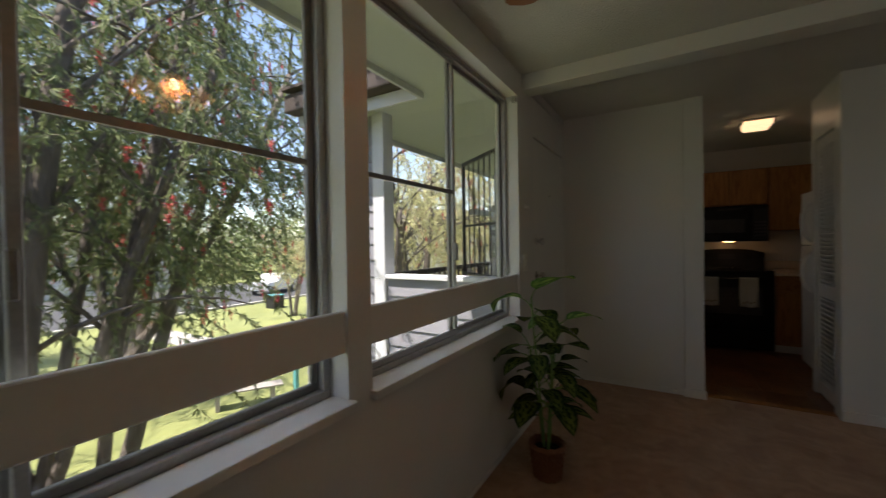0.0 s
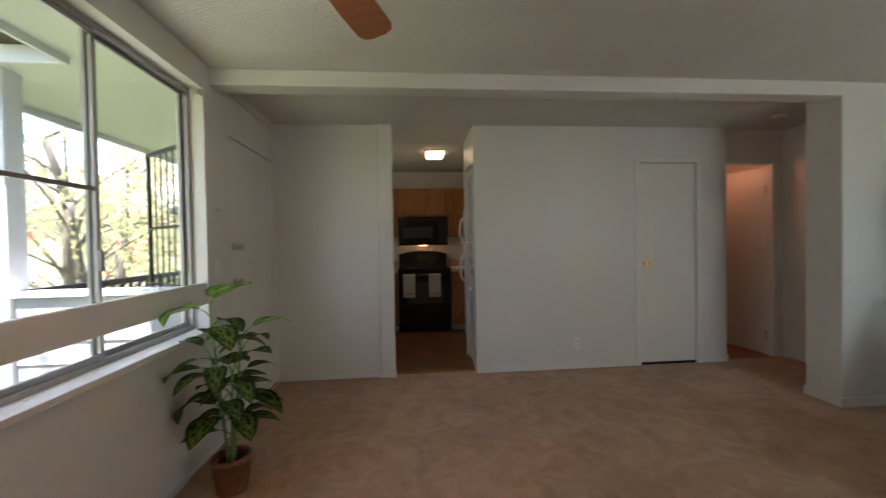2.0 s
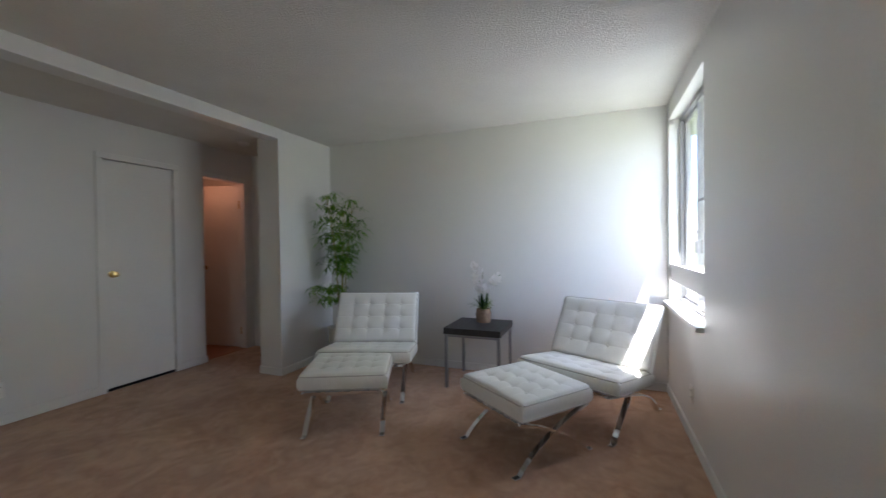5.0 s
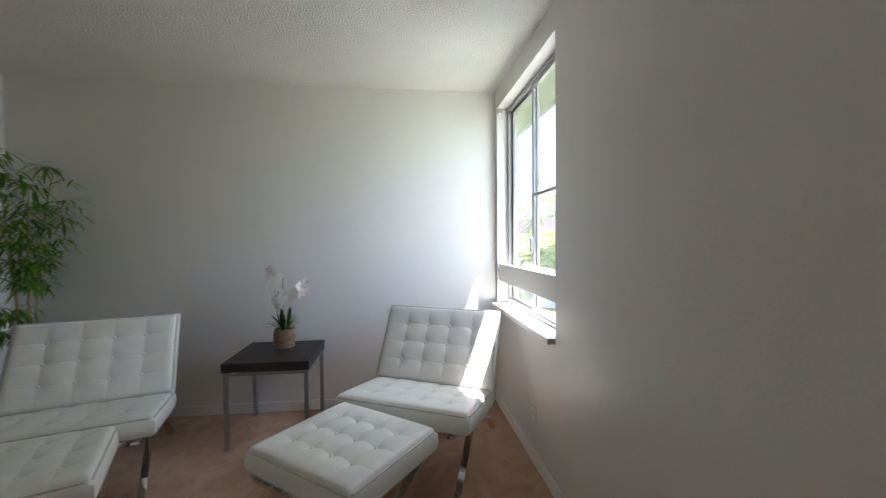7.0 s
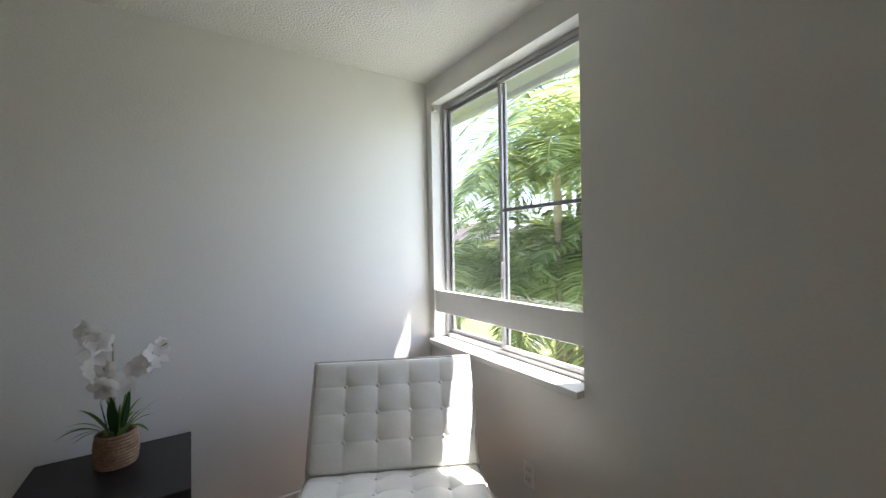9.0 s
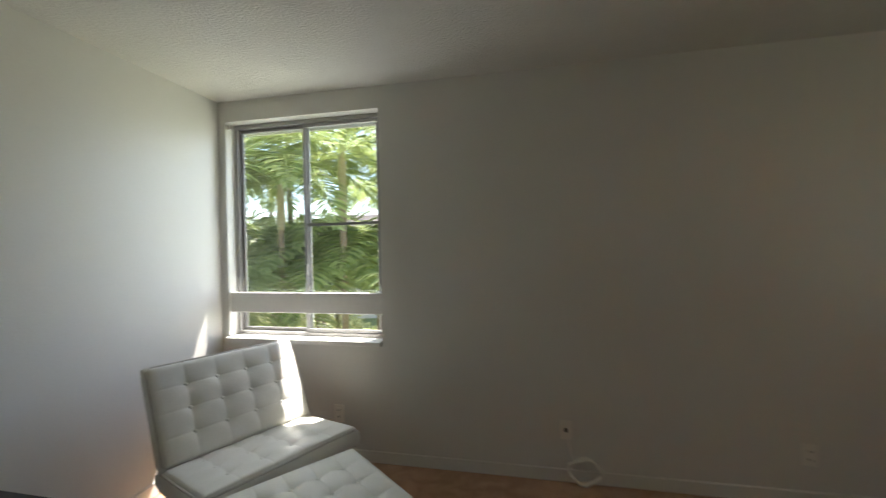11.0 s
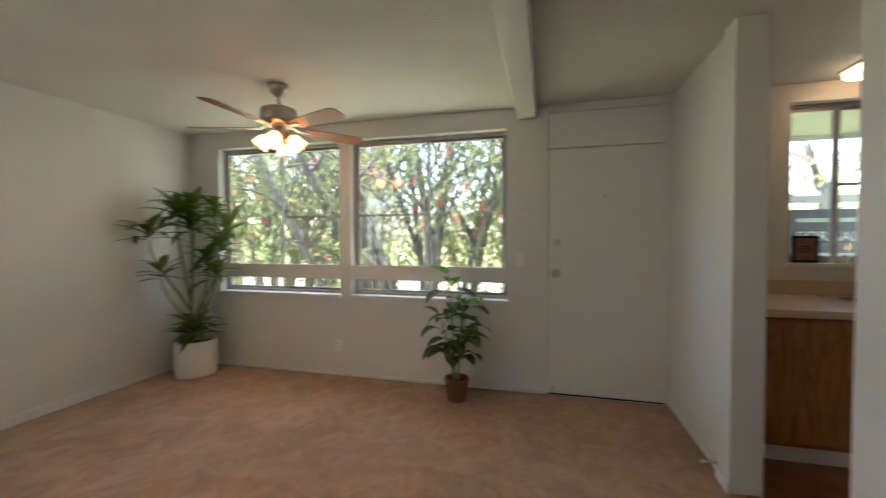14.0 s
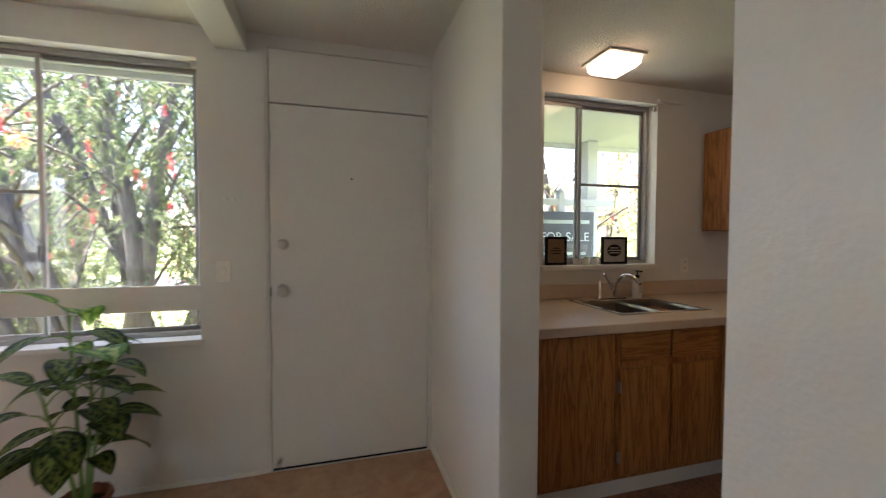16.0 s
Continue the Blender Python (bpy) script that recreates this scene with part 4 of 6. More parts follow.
# ---- ceiling fan ----
fan = thing("ceiling_fan", "five-blade ceiling fan with lit frosted glass shades", "fan", (1.21, 1.735, 0))
part("canopy", lathe([(0, 2.398), (0.066, 2.398), (0.070, 2.385), (0.060, 2.352), (0.030, 2.322), (0.016, 2.315), (0, 2.315)], 28), M_NICKEL, fan, "satin nickel canopy", smooth=True)
part("rod", lathe([(0, 2.24), (0.012, 2.24), (0.012, 2.32), (0, 2.32)], 14), M_NICKEL, fan, smooth=True)
part("motor", lathe([(0, 2.255), (0.03, 2.255), (0.085, 2.243), (0.118, 2.228), (0.124, 2.210), (0.124, 2.150), (0.115, 2.130), (0.085, 2.112), (0.05, 2.104), (0, 2.104)], 36), M_NICKEL, fan, "satin nickel motor housing", smooth=True)
part("light_kit", lathe([(0, 2.104), (0.048, 2.104), (0.052, 2.07), (0.052, 2.03), (0.070, 2.015), (0.066, 1.992), (0.03, 1.975), (0, 1.972)], 28), M_NICKEL, fan, "satin nickel light fitting", smooth=True)
for k in range(5):
    a = radians(143 + 72 * k)
    m = Matrix.Rotation(a, 4, "Z")
    bm = bmesh.new()
    pts = [(0.175, 0.048), (0.22, 0.056), (0.45, 0.068), (0.585, 0.070), (0.618, 0.058), (0.632, 0.030), (0.632, -0.030), (0.618, -0.058), (0.585, -0.070), (0.45, -0.068), (0.22, -0.056), (0.175, -0.048)]
    pitch = m @ Matrix.Translation((0, 0, 2.098)) @ Matrix.Rotation(radians(-12), 4, "X")
    up = [bm.verts.new(pitch @ Vector((x, y, 0.003))) for x, y in pts]
    dn = [bm.verts.new(pitch @ Vector((x, y, -0.003))) for x, y in pts]
    bm.faces.new(up)
    bm.faces.new(dn[::-1])
    for i in range(len(pts)):
        j = (i + 1) % len(pts)
        bm.faces.new((up[i], dn[i], dn[j], up[j]))
    blade = part("blade", bm, M_FANWOOD, fan, "reddish wooden fan blade")
    part("blade_iron", strip([m @ Vector((0.09, 0, 2.118)), m @ Vector((0.14, 0, 2.095)), m @ Vector((0.22, 0, 2.094))], m @ Vector((0, 1, 0)), 0.045, 0.006), M_NICKEL, blade, "nickel blade bracket")
for k in range(4):
    a = radians(20 + 90 * k)
    m = Matrix.Translation((0.062 * math.cos(a), 0.062 * math.sin(a), 2.055)) @ Matrix.Rotation(a, 4, "Z") @ Matrix.Rotation(radians(138), 4, "Y")
    arm = part("lamp_arm", lathe([(0, -0.01), (0.016, -0.01), (0.020, 0.03), (0.024, 0.035), (0, 0.036)], 14, m), M_NICKEL, fan, smooth=True)
    part("shade", lathe([(0.022, 0.026), (0.042, 0.045), (0.050, 0.075), (0.053, 0.100), (0.060, 0.118), (0.057, 0.118), (0.048, 0.098), (0.042, 0.070), (0.018, 0.030)], 20, m), M_SHADE, arm, "lit frosted tulip shade", smooth=True)
    part("bulb", lathe([(0, 0.036), (0.011, 0.037), (0.013, 0.050), (0.021, 0.068), (0.022, 0.080), (0.014, 0.093), (0, 0.097)], 14, m), M_BULB, arm, "lit frosted bulb", smooth=True)
for x in (-0.03, 0.03):
    part("pull_chain", tube([(x, 0.0, 1.985), (x, 0.004, 1.905)], 0.0016, 5), M_NICKEL, fan)
    part("pull_knob", lathe([(0, 1.870), (0.007, 1.877), (0.008, 1.890), (0.004, 1.905), (0, 1.905)], 10, Matrix.Translation((x, 0.004, 0))), M_FANWOOD, fan, "small wooden pull")
# ---- kitchen ----
def cabinet(name, label, x0, x1, y0, y1, z0, z1, front, doors, kick=None):
    """front '+x' or '-y'. doors: (a0, a1, z0, z1, hinge side or None) along the front."""
    root = thing(name, label, "cabinet", group="oak kitchen cabinets")
    part("body", boxes((x0, x1, y0, y1, z0, z1), bevel=0.002), M_OAK, root)
    for a0, a1, d0, d1, hinge in doors:
        row = (x1 + 0.001, x1 + 0.018, a0, a1, d0, d1) if front == "+x" else (a0, a1, y0 - 0.018, y0 - 0.001, d0, d1)
        wide = (d1 - d0) < 0.2
        d = part("drawer_front" if wide else "door", boxes(row, bevel=0.004, seg=2), M_OAK_H if wide and front == "-y" else M_OAK, root)
        if hinge is not None:
            for hz in (d0 + 0.09, d1 - 0.09):
                h = (x1 + 0.001, x1 + 0.022, hinge - 0.010, hinge + 0.004, hz - 0.028, hz + 0.028) if front == "+x" else (hinge - 0.004, hinge + 0.010, y0 - 0.022, y0 - 0.001, hz - 0.028, hz + 0.028)
                part("hinge", boxes(h, bevel=0.003), M_DARKALU, d, "dark antique hinge")
    if kick:
        part("toe_kick", boxes(kick), M_TRIM, root, "pale toe kick board")
    return root


FX = 0.985
cabinet("base_cabinet", "oak base cabinet with one wide door beside the sink", XW + 0.005, FX, 4.64, 5.275, 0.10, 0.858, "+x", [(4.66, 5.262, 0.13, 0.845, None)], (0.90, 0.955, 4.64, 5.275, 0.0, 0.099))
cabinet("base_cabinet", "oak sink cabinet with two doors and false drawers", XW + 0.005, FX, 5.277, 5.940, 0.10, 0.74, "+x", [(5.300, 5.600, 0.13, 0.665, 5.298), (5.622, 5.925, 0.13, 0.665, None)], (0.90, 0.955, 5.277, 5.940, 0.0, 0.099))
sinkface = thing("drawer_panel", "oak false drawer panel below the sink", "cabinet", group="oak kitchen cabinets")
part("rail", boxes((FX - 0.02, FX, 5.277, 5.940, 0.742, 0.858)), M_OAK, sinkface)
for a, b in ((5.300, 5.600), (5.622, 5.925)):
    part("drawer_front", boxes((FX + 0.001, FX + 0.017, a, b, 0.700, 0.845), bevel=0.004, seg=2), M_OAK_H, sinkface)
cabinet("base_cabinet", "oak corner base cabinet", XW + 0.005, FX, 5.942, 6.925, 0.10, 0.858, "+x", [(5.955, 6.27, 0.13, 0.845, None)], (0.90, 0.955, 5.942, 6.34, 0.0, 0.099))
cabinet("base_cabinet", "oak drawer cabinet beside the black stove", FX + 0.004, 1.355, 6.315, 6.925, 0.10, 0.858, "-y", [(1.01, 1.345, 0.70, 0.845, None), (1.01, 1.345, 0.42, 0.68, None), (1.01, 1.345, 0.13, 0.40, None)], (FX + 0.004, 1.355, 6.40, 6.44, 0.0, 0.099))
cabinet("base_cabinet", "oak base cabinet on the far side of the stove", 2.118, 2.60, 6.315, 6.925, 0.10, 0.858, "-y", [(2.13, 2.58, 0.70, 0.845, None), (2.13, 2.58, 0.13, 0.68, None)], (2.118, 2.60, 6.40, 6.44, 0.0, 0.099))
cabinet("wall_cabinet", "oak wall cabinet in the kitchen corner", XW + 0.005, 0.828, 6.605, 6.925, 1.364, 2.09, "-y", [(0.31, 0.82, 1.375, 2.08, None)])
cabinet("wall_cabinet", "oak wall cabinet beside the microwave", 0.832, 1.362, 6.605, 6.925, 1.364, 2.09, "-y", [(0.84, 1.354, 1.375, 2.08, None)])
cabinet("wall_cabinet", "low oak wall cabinet above the microwave", 1.366, 2.104, 6.605, 6.925, 1.668, 2.09, "-y", [(1.374, 1.728, 1.68, 2.08, None), (1.738, 2.096, 1.68, 2.08, None)])
cabinet("wall_cabinet", "oak wall cabinet on the far side of the microwave", 2.108, 2.60, 6.605, 6.925, 1.364, 2.09, "-y", [(2.116, 2.59, 1.375, 2.08, None)])

top = thing("worktop", "tan laminate kitchen worktop with upstand", "worktop")
SX0, SX1, SY0, SY1 = 0.37, 0.865, 5.41, 6.03
part("slab", boxes((XW + 0.004, SX0 + 0.02, 4.64, 6.30, 0.860, 0.900), (SX1 - 0.02, 1.025, 4.64, 6.30, 0.860, 0.900), (SX0 + 0.02, SX1 - 0.02, 4.64, SY0 + 0.02, 0.860, 0.900), (SX0 + 0.02, SX1 - 0.02, SY1 - 0.02, 6.30, 0.860, 0.900),
                   (XW + 0.004, 1.355, 6.30, 6.925, 0.860, 0.900)), M_COUNTER, top)
part("slab", boxes((2.118, 2.60, 6.285, 6.925, 0.860, 0.900), bevel=0.004), M_COUNTER, top)
part("front_edge", boxes((1.0255, 1.036, 4.64, 6.29, 0.855, 0.901), bevel=0.004), M_COUNTER, top)
part("upstand", boxes((XW + 0.002, XW + 0.022, 4.64, 6.90, 0.901, 1.000), bevel=0.004), M_COUNTER, top)
part("upstand", boxes((XW + 0.024, 1.355, 6.905, 6.927, 0.901, 1.000), bevel=0.004), M_COUNTER, top)
part("upstand", boxes((2.118, 2.60, 6.905, 6.927, 0.901, 1.000), bevel=0.004), M_COUNTER, top)

sink = thing("kitchen_sink", "stainless steel double kitchen sink set in the worktop", "sink")
part("rim", boxes((SX0, SX1, SY0, SY0 + 0.03, 0.9005, 0.906), (SX0, SX1, SY1 - 0.03, SY1, 0.9005, 0.906), (SX0, SX0 + 0.09, SY0 + 0.03, SY1 - 0.03, 0.9005, 0.906), (SX1 - 0.03, SX1, SY0 + 0.03, SY1 - 0.03, 0.9005, 0.906)), M_STEEL, sink)
for a, b in ((SY0 + 0.03, SY0 + 0.30), (SY0 + 0.32, SY1 - 0.03)):
    bm = bmesh.new()
    x0, x1 = SX0 + 0.09, SX1 - 0.03
    rings = []
    for inset, z in ((0.0, 0.904), (0.012, 0.89), (0.02, 0.77), (0.045, 0.755)):
        rings.append([bm.verts.new(v) for v in ((x0 + inset, a + inset, z), (x1 - inset, a + inset, z), (x1 - inset, b - inset, z), (x0 + inset, b - inset, z))])
    for r, s in zip(rings, rings[1:]):
        for i in range(4):
            bm.faces.new((r[i], r[(i + 1) % 4], s[(i + 1) % 4], s[i]))
    bm.faces.new(rings[-1])
    bowl = part("bowl", bm, M_SINK, sink)
    part("drain", lathe([(0, 0.757), (0.035, 0.757), (0.038, 0.759), (0.03, 0.7575), (0, 0.7572)], 16, Matrix.Translation(((x0 + x1) / 2, (a + b) / 2, 0))), M_CHROME, bowl, smooth=True)
part("divider", boxes((SX0 + 0.09, SX1 - 0.03, SY0 + 0.30, SY0 + 0.32, 0.84, 0.894)), M_SINK, sink)

tap = thing("faucet", "chrome kitchen faucet with side sprayer", "faucet", (0.415, 5.70, 0.906))
part("base", boxes((-0.028, 0.028, -0.11, 0.11, 0.0, 0.012), bevel=0.005, seg=2), M_CHROME, tap)
part("spout", tube(bend((0, 0.03, 0.01), (0, 0.03, 0.17), (0.10, 0.06, 0.21), (0.19, 0.07, 0.12), 12), 0.012, 10), M_CHROME, tap, smooth=True)
part("lever", tube([(0, 0.03, 0.05), (-0.01, -0.01, 0.12), (0.0, -0.05, 0.17)], 0.008, 8), M_CHROME, tap, smooth=True)
part("sprayer", lathe([(0, 0.012), (0.016, 0.012), (0.012, 0.05), (0.015, 0.10), (0.010, 0.125), (0, 0.128)], 14, Matrix.Translation((0, -0.08, 0))), M_CHROME, tap, smooth=True)
soap = thing("soap_bottle", "white soap bottle with black pump beside the sink", "bottle", (0.405, 5.925, 0.906))
part("bottle", lathe([(0, 0), (0.032, 0), (0.034, 0.006), (0.034, 0.115), (0.028, 0.130), (0.014, 0.136), (0, 0.136)], 20), M_CERAMIC, soap, smooth=True)
part("pump", lathe([(0, 0.136), (0.015, 0.136), (0.015, 0.152), (0.005, 0.154), (0.005, 0.175), (0.012, 0.177), (0.012, 0.187), (0, 0.188)], 14), M_BLACK, soap, "black pump", smooth=True)
part("nozzle", boxes((0.0, 0.045, -0.006, 0.006, 0.176, 0.187), bevel=0.003), M_BLACK, soap, "black nozzle")
part("label", boxes((0.0338, 0.0346, -0.013, 0.013, 0.035, 0.095)), M_GREYPOT, soap, "plain grey label")


def photo_frame(y, w, h, oval):
    root = thing("picture_frame", "small black picture frame with an oval medallion on the sill" if oval else "small black picture frame with a brown print on the sill", "picture frame", (XW - 0.045, y, 1.1245), 0, "sill picture frames")
    m = 0.018
    part("frame", boxes((-0.006, 0.010, -w / 2, -w / 2 + m, 0, h), (-0.006, 0.010, w / 2 - m, w / 2, 0, h), (-0.006, 0.010, -w / 2 + m, w / 2 - m, 0, m), (-0.006, 0.010, -w / 2 + m, w / 2 - m, h - m, h), bevel=0.002), M_BLACK, root)
    part("print", boxes((-0.004, 0.004, -w / 2 + m, w / 2 - m, m, h - m)), M_PALEPRINT if oval else M_BROWNPRINT, root, "pale patterned print" if oval else "brown faded print")
    if oval:
        part("medallion", lathe([(0, 0), (0.060, 0), (0.057, 0.0012), (0, 0.0014)], 28, Matrix.Translation((0.004, 0, h / 2)) @ pose(0, 0, 0, 0, 90, 0) @ Matrix.Diagonal((0.72, 1.0, 1.0, 1.0))), M_BLACK, root, "dark oval medallion")
    for k in range(3):
        wide = w * (0.20, 0.26, 0.16)[k]
        part("lettering", boxes((0.0055, 0.0062, -wide, wide, h * (0.40 + 0.09 * k), h * (0.40 + 0.09 * k) + 0.006)), M_GREYPOT if oval else M_BLACK, root, "unreadable line")
    return root


M_BROWNPRINT = surface("brown_print", (0.16, 0.10, 0.05), (0.30, 0.21, 0.12), 0.4, scale=18, fine=60, bump=0.0)
M_PALEPRINT = surface("pale_print", (0.30, 0.28, 0.25), (0.50, 0.48, 0.43), 0.4, scale=60, fine=160, bump=0.0)
photo_frame(5.395, 0.165, 0.195, False)
photo_frame(5.865, 0.215, 0.195, True)
for k, y in enumerate((5.56, 5.63, 5.70)):
    pl = thing("succulent", "tiny succulent in a white pot on the sill", "potted plant", (XW - 0.04, y, 1.1245), 0, "sill succulents")
    part("pot", lathe([(0, 0), (0.024, 0), (0.030, 0.045), (0.026, 0.045), (0, 0.040)], 14), M_CERAMIC, pl, smooth=True)
    bm = bmesh.new()
    for q in range(14):
        a = q * 2.4
        leaf(bm, (0, 0, 0.040), (math.cos(a), math.sin(a), 0.3 + q * 0.09), (0, 0, 1), 0.026, 0.011, 0.2, 3)
    leaf_part("leaves", bm, M_LEAF_C, pl, "small fleshy leaves")
piece("curtain_rod", boxes((XW + 0.02, XW + 0.045, 6.15, 6.36, 2.270, 2.292), bevel=0.004), M_TRIM, "short white curtain rod end above the window", "curtain rod")

stove = thing("stove", "black electric range with two hanging towels", "stove", (1.735, 0, 0))
part("body", boxes((-0.370, 0.370, 6.30, 6.90, 0.03, 0.900), bevel=0.004), M_BLACK, stove)
part("cooktop", boxes((-0.374, 0.374, 6.272, 6.86, 0.9005, 0.914), bevel=0.004), M_BLACKGLASS, stove)
for cx, cy in ((-0.19, 6.42), (0.19, 6.42), (-0.19, 6.68), (0.19, 6.68)):
    part("burner_ring", lathe([(0.075, 0.9142), (0.085, 0.9142), (0.085, 0.9152), (0.075, 0.9152), (0.075, 0.9142)], 24, Matrix.Translation((cx, cy, 0))), M_GREYGLASS, stove, "faint grey burner ring")
bm = bmesh.new()
arc = [(-0.37, 1.10), (-0.25, 1.135), (-0.1, 1.148), (0.1, 1.148), (0.25, 1.135), (0.37, 1.10), (0.37, 0.9145), (-0.37, 0.9145)]
f0, f1 = [bm.verts.new((x, 6.835, z)) for x, z in arc], [bm.verts.new((x, 6.905, z)) for x, z in arc]
bm.faces.new(f0)
bm.faces.new(f1[::-1])
for i in range(8):
    bm.faces.new((f0[i], f1[i], f1[(i + 1) % 8], f0[(i + 1) % 8]))
guard = part("backguard", bm, M_BLACK, stove)
part("clock_panel", boxes((-0.09, 0.09, 6.831, 6.834, 1.02, 1.085)), M_BLACKGLASS, guard, "dark glossy clock panel")
for x in (-0.30, -0.21, 0.21, 0.30):
    part("dial", lathe([(0, 0), (0.024, 0), (0.022, 0.016), (0.018, 0.020), (0, 0.020)], 16, Matrix.Translation((x, 6.835, 1.05)) @ pose(0, 0, 0, 90, 0, 0)), M_BLACK, guard, "black dial", smooth=True)
oven = part("oven_door", boxes((-0.368, 0.368, 6.265, 6.298, 0.27, 0.865), bevel=0.006, seg=2), M_BLACK, stove)
part("window", boxes((-0.26, 0.26, 6.261, 6.2645, 0.42, 0.72)), M_GREYGLASS, oven, "grey oven glass")
part("handle", tube([(-0.33, 6.268, 0.815), (-0.33, 6.225, 0.822), (0.33, 6.225, 0.822), (0.33, 6.268, 0.815)], 0.013, 8), M_BLACK, oven, "black bar handle", smooth=True)
part("drawer", boxes((-0.368, 0.368, 6.268, 6.298, 0.05, 0.255), bevel=0.005, seg=2), M_BLACK, stove)
for k, x in enumerate((1.515, 1.872)):
    tw = thing("dish_towel", "cream dish towel with small embroidery on the oven handle", "towel", group="dish towels")
    bm = bmesh.new()
    W, N = 0.165, 10
    prof = [(6.243, 0.60), (6.244, 0.75), (6.241, 0.828), (6.225, 0.841), (6.208, 0.828), (6.204, 0.74), (6.202, 0.62), (6.203, 0.515)]
    rows = []
    for j, (y, z) in enumerate(prof):
        rows.append([bm.verts.new((x - W / 2 + W * i / N, y - 0.004 * math.sin(i * 1.9 + k) * (0.2 + 0.16 * abs(j - 3)) * (1 if j > 3 else -0.3), z + (0.004 * math.sin(i * 0.8) if j == 7 else 0))) for i in range(N + 1)])
    for a, b in zip(rows, rows[1:]):
        for i in range(N):
            bm.faces.new((a[i], a[i + 1], b[i + 1], b[i]))
    bmesh.ops.solidify(bm, geom=bm.faces[:], thickness=0.004)
    cloth = part("cloth", bm, M_TOWEL, tw, smooth=True)
    for q in range(4):
        part("embroidery", lathe([(0, 0), (0.011, 0.0), (0.009, 0.002), (0, 0.0025)], 8, Matrix.Translation((x - 0.045 + 0.03 * q, 6.194, 0.560 + 0.012 * (q % 2))) @ pose(0, 0, 0, 90, 0, 0)), M_EMBROIDERY, tw, "small brown stitched motif")

micro = thing("microwave", "black over-range microwave below the oak cabinet", "microwave", (1.735, 0, 0))
part("body", boxes((-0.366, 0.366, 6.545, 6.92, 1.240, 1.662), bevel=0.004), M_BLACK, micro)
md = part("door", boxes((-0.362, 0.205, 6.525, 6.544, 1.262, 1.625), bevel=0.006, seg=2), M_BLACK, micro)
part("window", boxes((-0.30, 0.14, 6.521, 6.5245, 1.345, 1.505)), M_GREYGLASS, md, "grey meshed window")
part("handle", tube([(0.185, 6.524, 1.30), (0.185, 6.498, 1.32), (0.185, 6.498, 1.57), (0.185, 6.524, 1.59)], 0.008, 8), M_BLACK, md, smooth=True)
kp = part("keypad", boxes((0.212, 0.362, 6.527, 6.544, 1.262, 1.625), bevel=0.004), M_BLACKGLASS, micro)
for r in range(5):
    for c in range(3):
        part("key", boxes((0.235 + 0.038 * c, 0.262 + 0.038 * c, 6.524, 6.5265, 1.30 + 0.038 * r, 1.322 + 0.038 * r)), M_GREYGLASS, kp)
part("vent", boxes(*[(-0.355, 0.355, 6.534, 6.544, 1.632 + 0.008 * k, 1.636 + 0.008 * k) for k in range(4)]), M_BLACKGLASS, micro, "thin vent slats")
part("hood_light", boxes((-0.05, 0.05, 6.60, 6.66, 1.234, 1.2395)), glowing("hood_bulb", (1.0, 0.55, 0.22), 5.0), micro, "lit hood lamp")

fridge = thing("refrigerator", "white refrigerator with two curved handles", "refrigerator")
part("body", boxes((2.315, 2.92, 5.19, 5.93, 0.02, 1.70), bevel=0.006, seg=2), M_APPLIANCE, fridge)
for d0, d1, h0, h1 in ((1.20, 1.70, 1.205, 1.60), (0.06, 1.19, 0.78, 1.175)):
    fd = part("door", boxes((2.250, 2.312, 5.19, 5.93, d0, d1), bevel=0.012, seg=3), M_APPLIANCE, fridge, smooth=False)
    part("handle", tube([(2.252, 5.235, h0 + 0.03), (2.165, 5.235, h0 + 0.035), (2.128, 5.235, h0 + 0.075), (2.112, 5.235, (2 * h0 + h1) / 3), (2.108, 5.235, (h0 + h1) / 2), (2.112, 5.235, (h0 + 2 * h1) / 3), (2.128, 5.235, h1 - 0.075), (2.165, 5.235, h1 - 0.035), (2.252, 5.235, h1 - 0.03)], 0.014, 8), M_APPLIANCE, fd, "white curved handle", smooth=True)

lou = thing("louvred_door", "white louvred closet door", "door")
part("frame", boxes((2.170, 2.200, 4.645, 4.700, 0.02, 2.05), (2.170, 2.200, 5.020, 5.075, 0.02, 2.05), (2.170, 2.200, 4.700, 5.020, 1.97, 2.05), (2.170, 2.200, 4.700, 5.020, 0.80, 0.90), (2.170, 2.200, 4.700, 5.020, 0.02, 0.12), bevel=0.003), M_TRIM, lou)
slat = finish("slat", boxes((-0.020, 0.020, 4.700, 5.020, -0.004, 0.004), bevel=0.002), M_TRIM)
for k in range(50):
    z = (0.925 + 0.033 * k) if k < 32 else (0.145 + 0.037 * (k - 32))
    s = new("slat", slat)
    s.parent = lou
    s.matrix_basis = pose(2.186, 0, z, 0, 38, 0)
part("knob", lathe([(0, 0), (0.010, 0), (0.016, 0.018), (0, 0.026)], 12, Matrix.Translation((2.170, 4.73, 0.98)) @ pose(0, 0, 0, 0, -90, 0)), M_STEEL, lou, smooth=True)


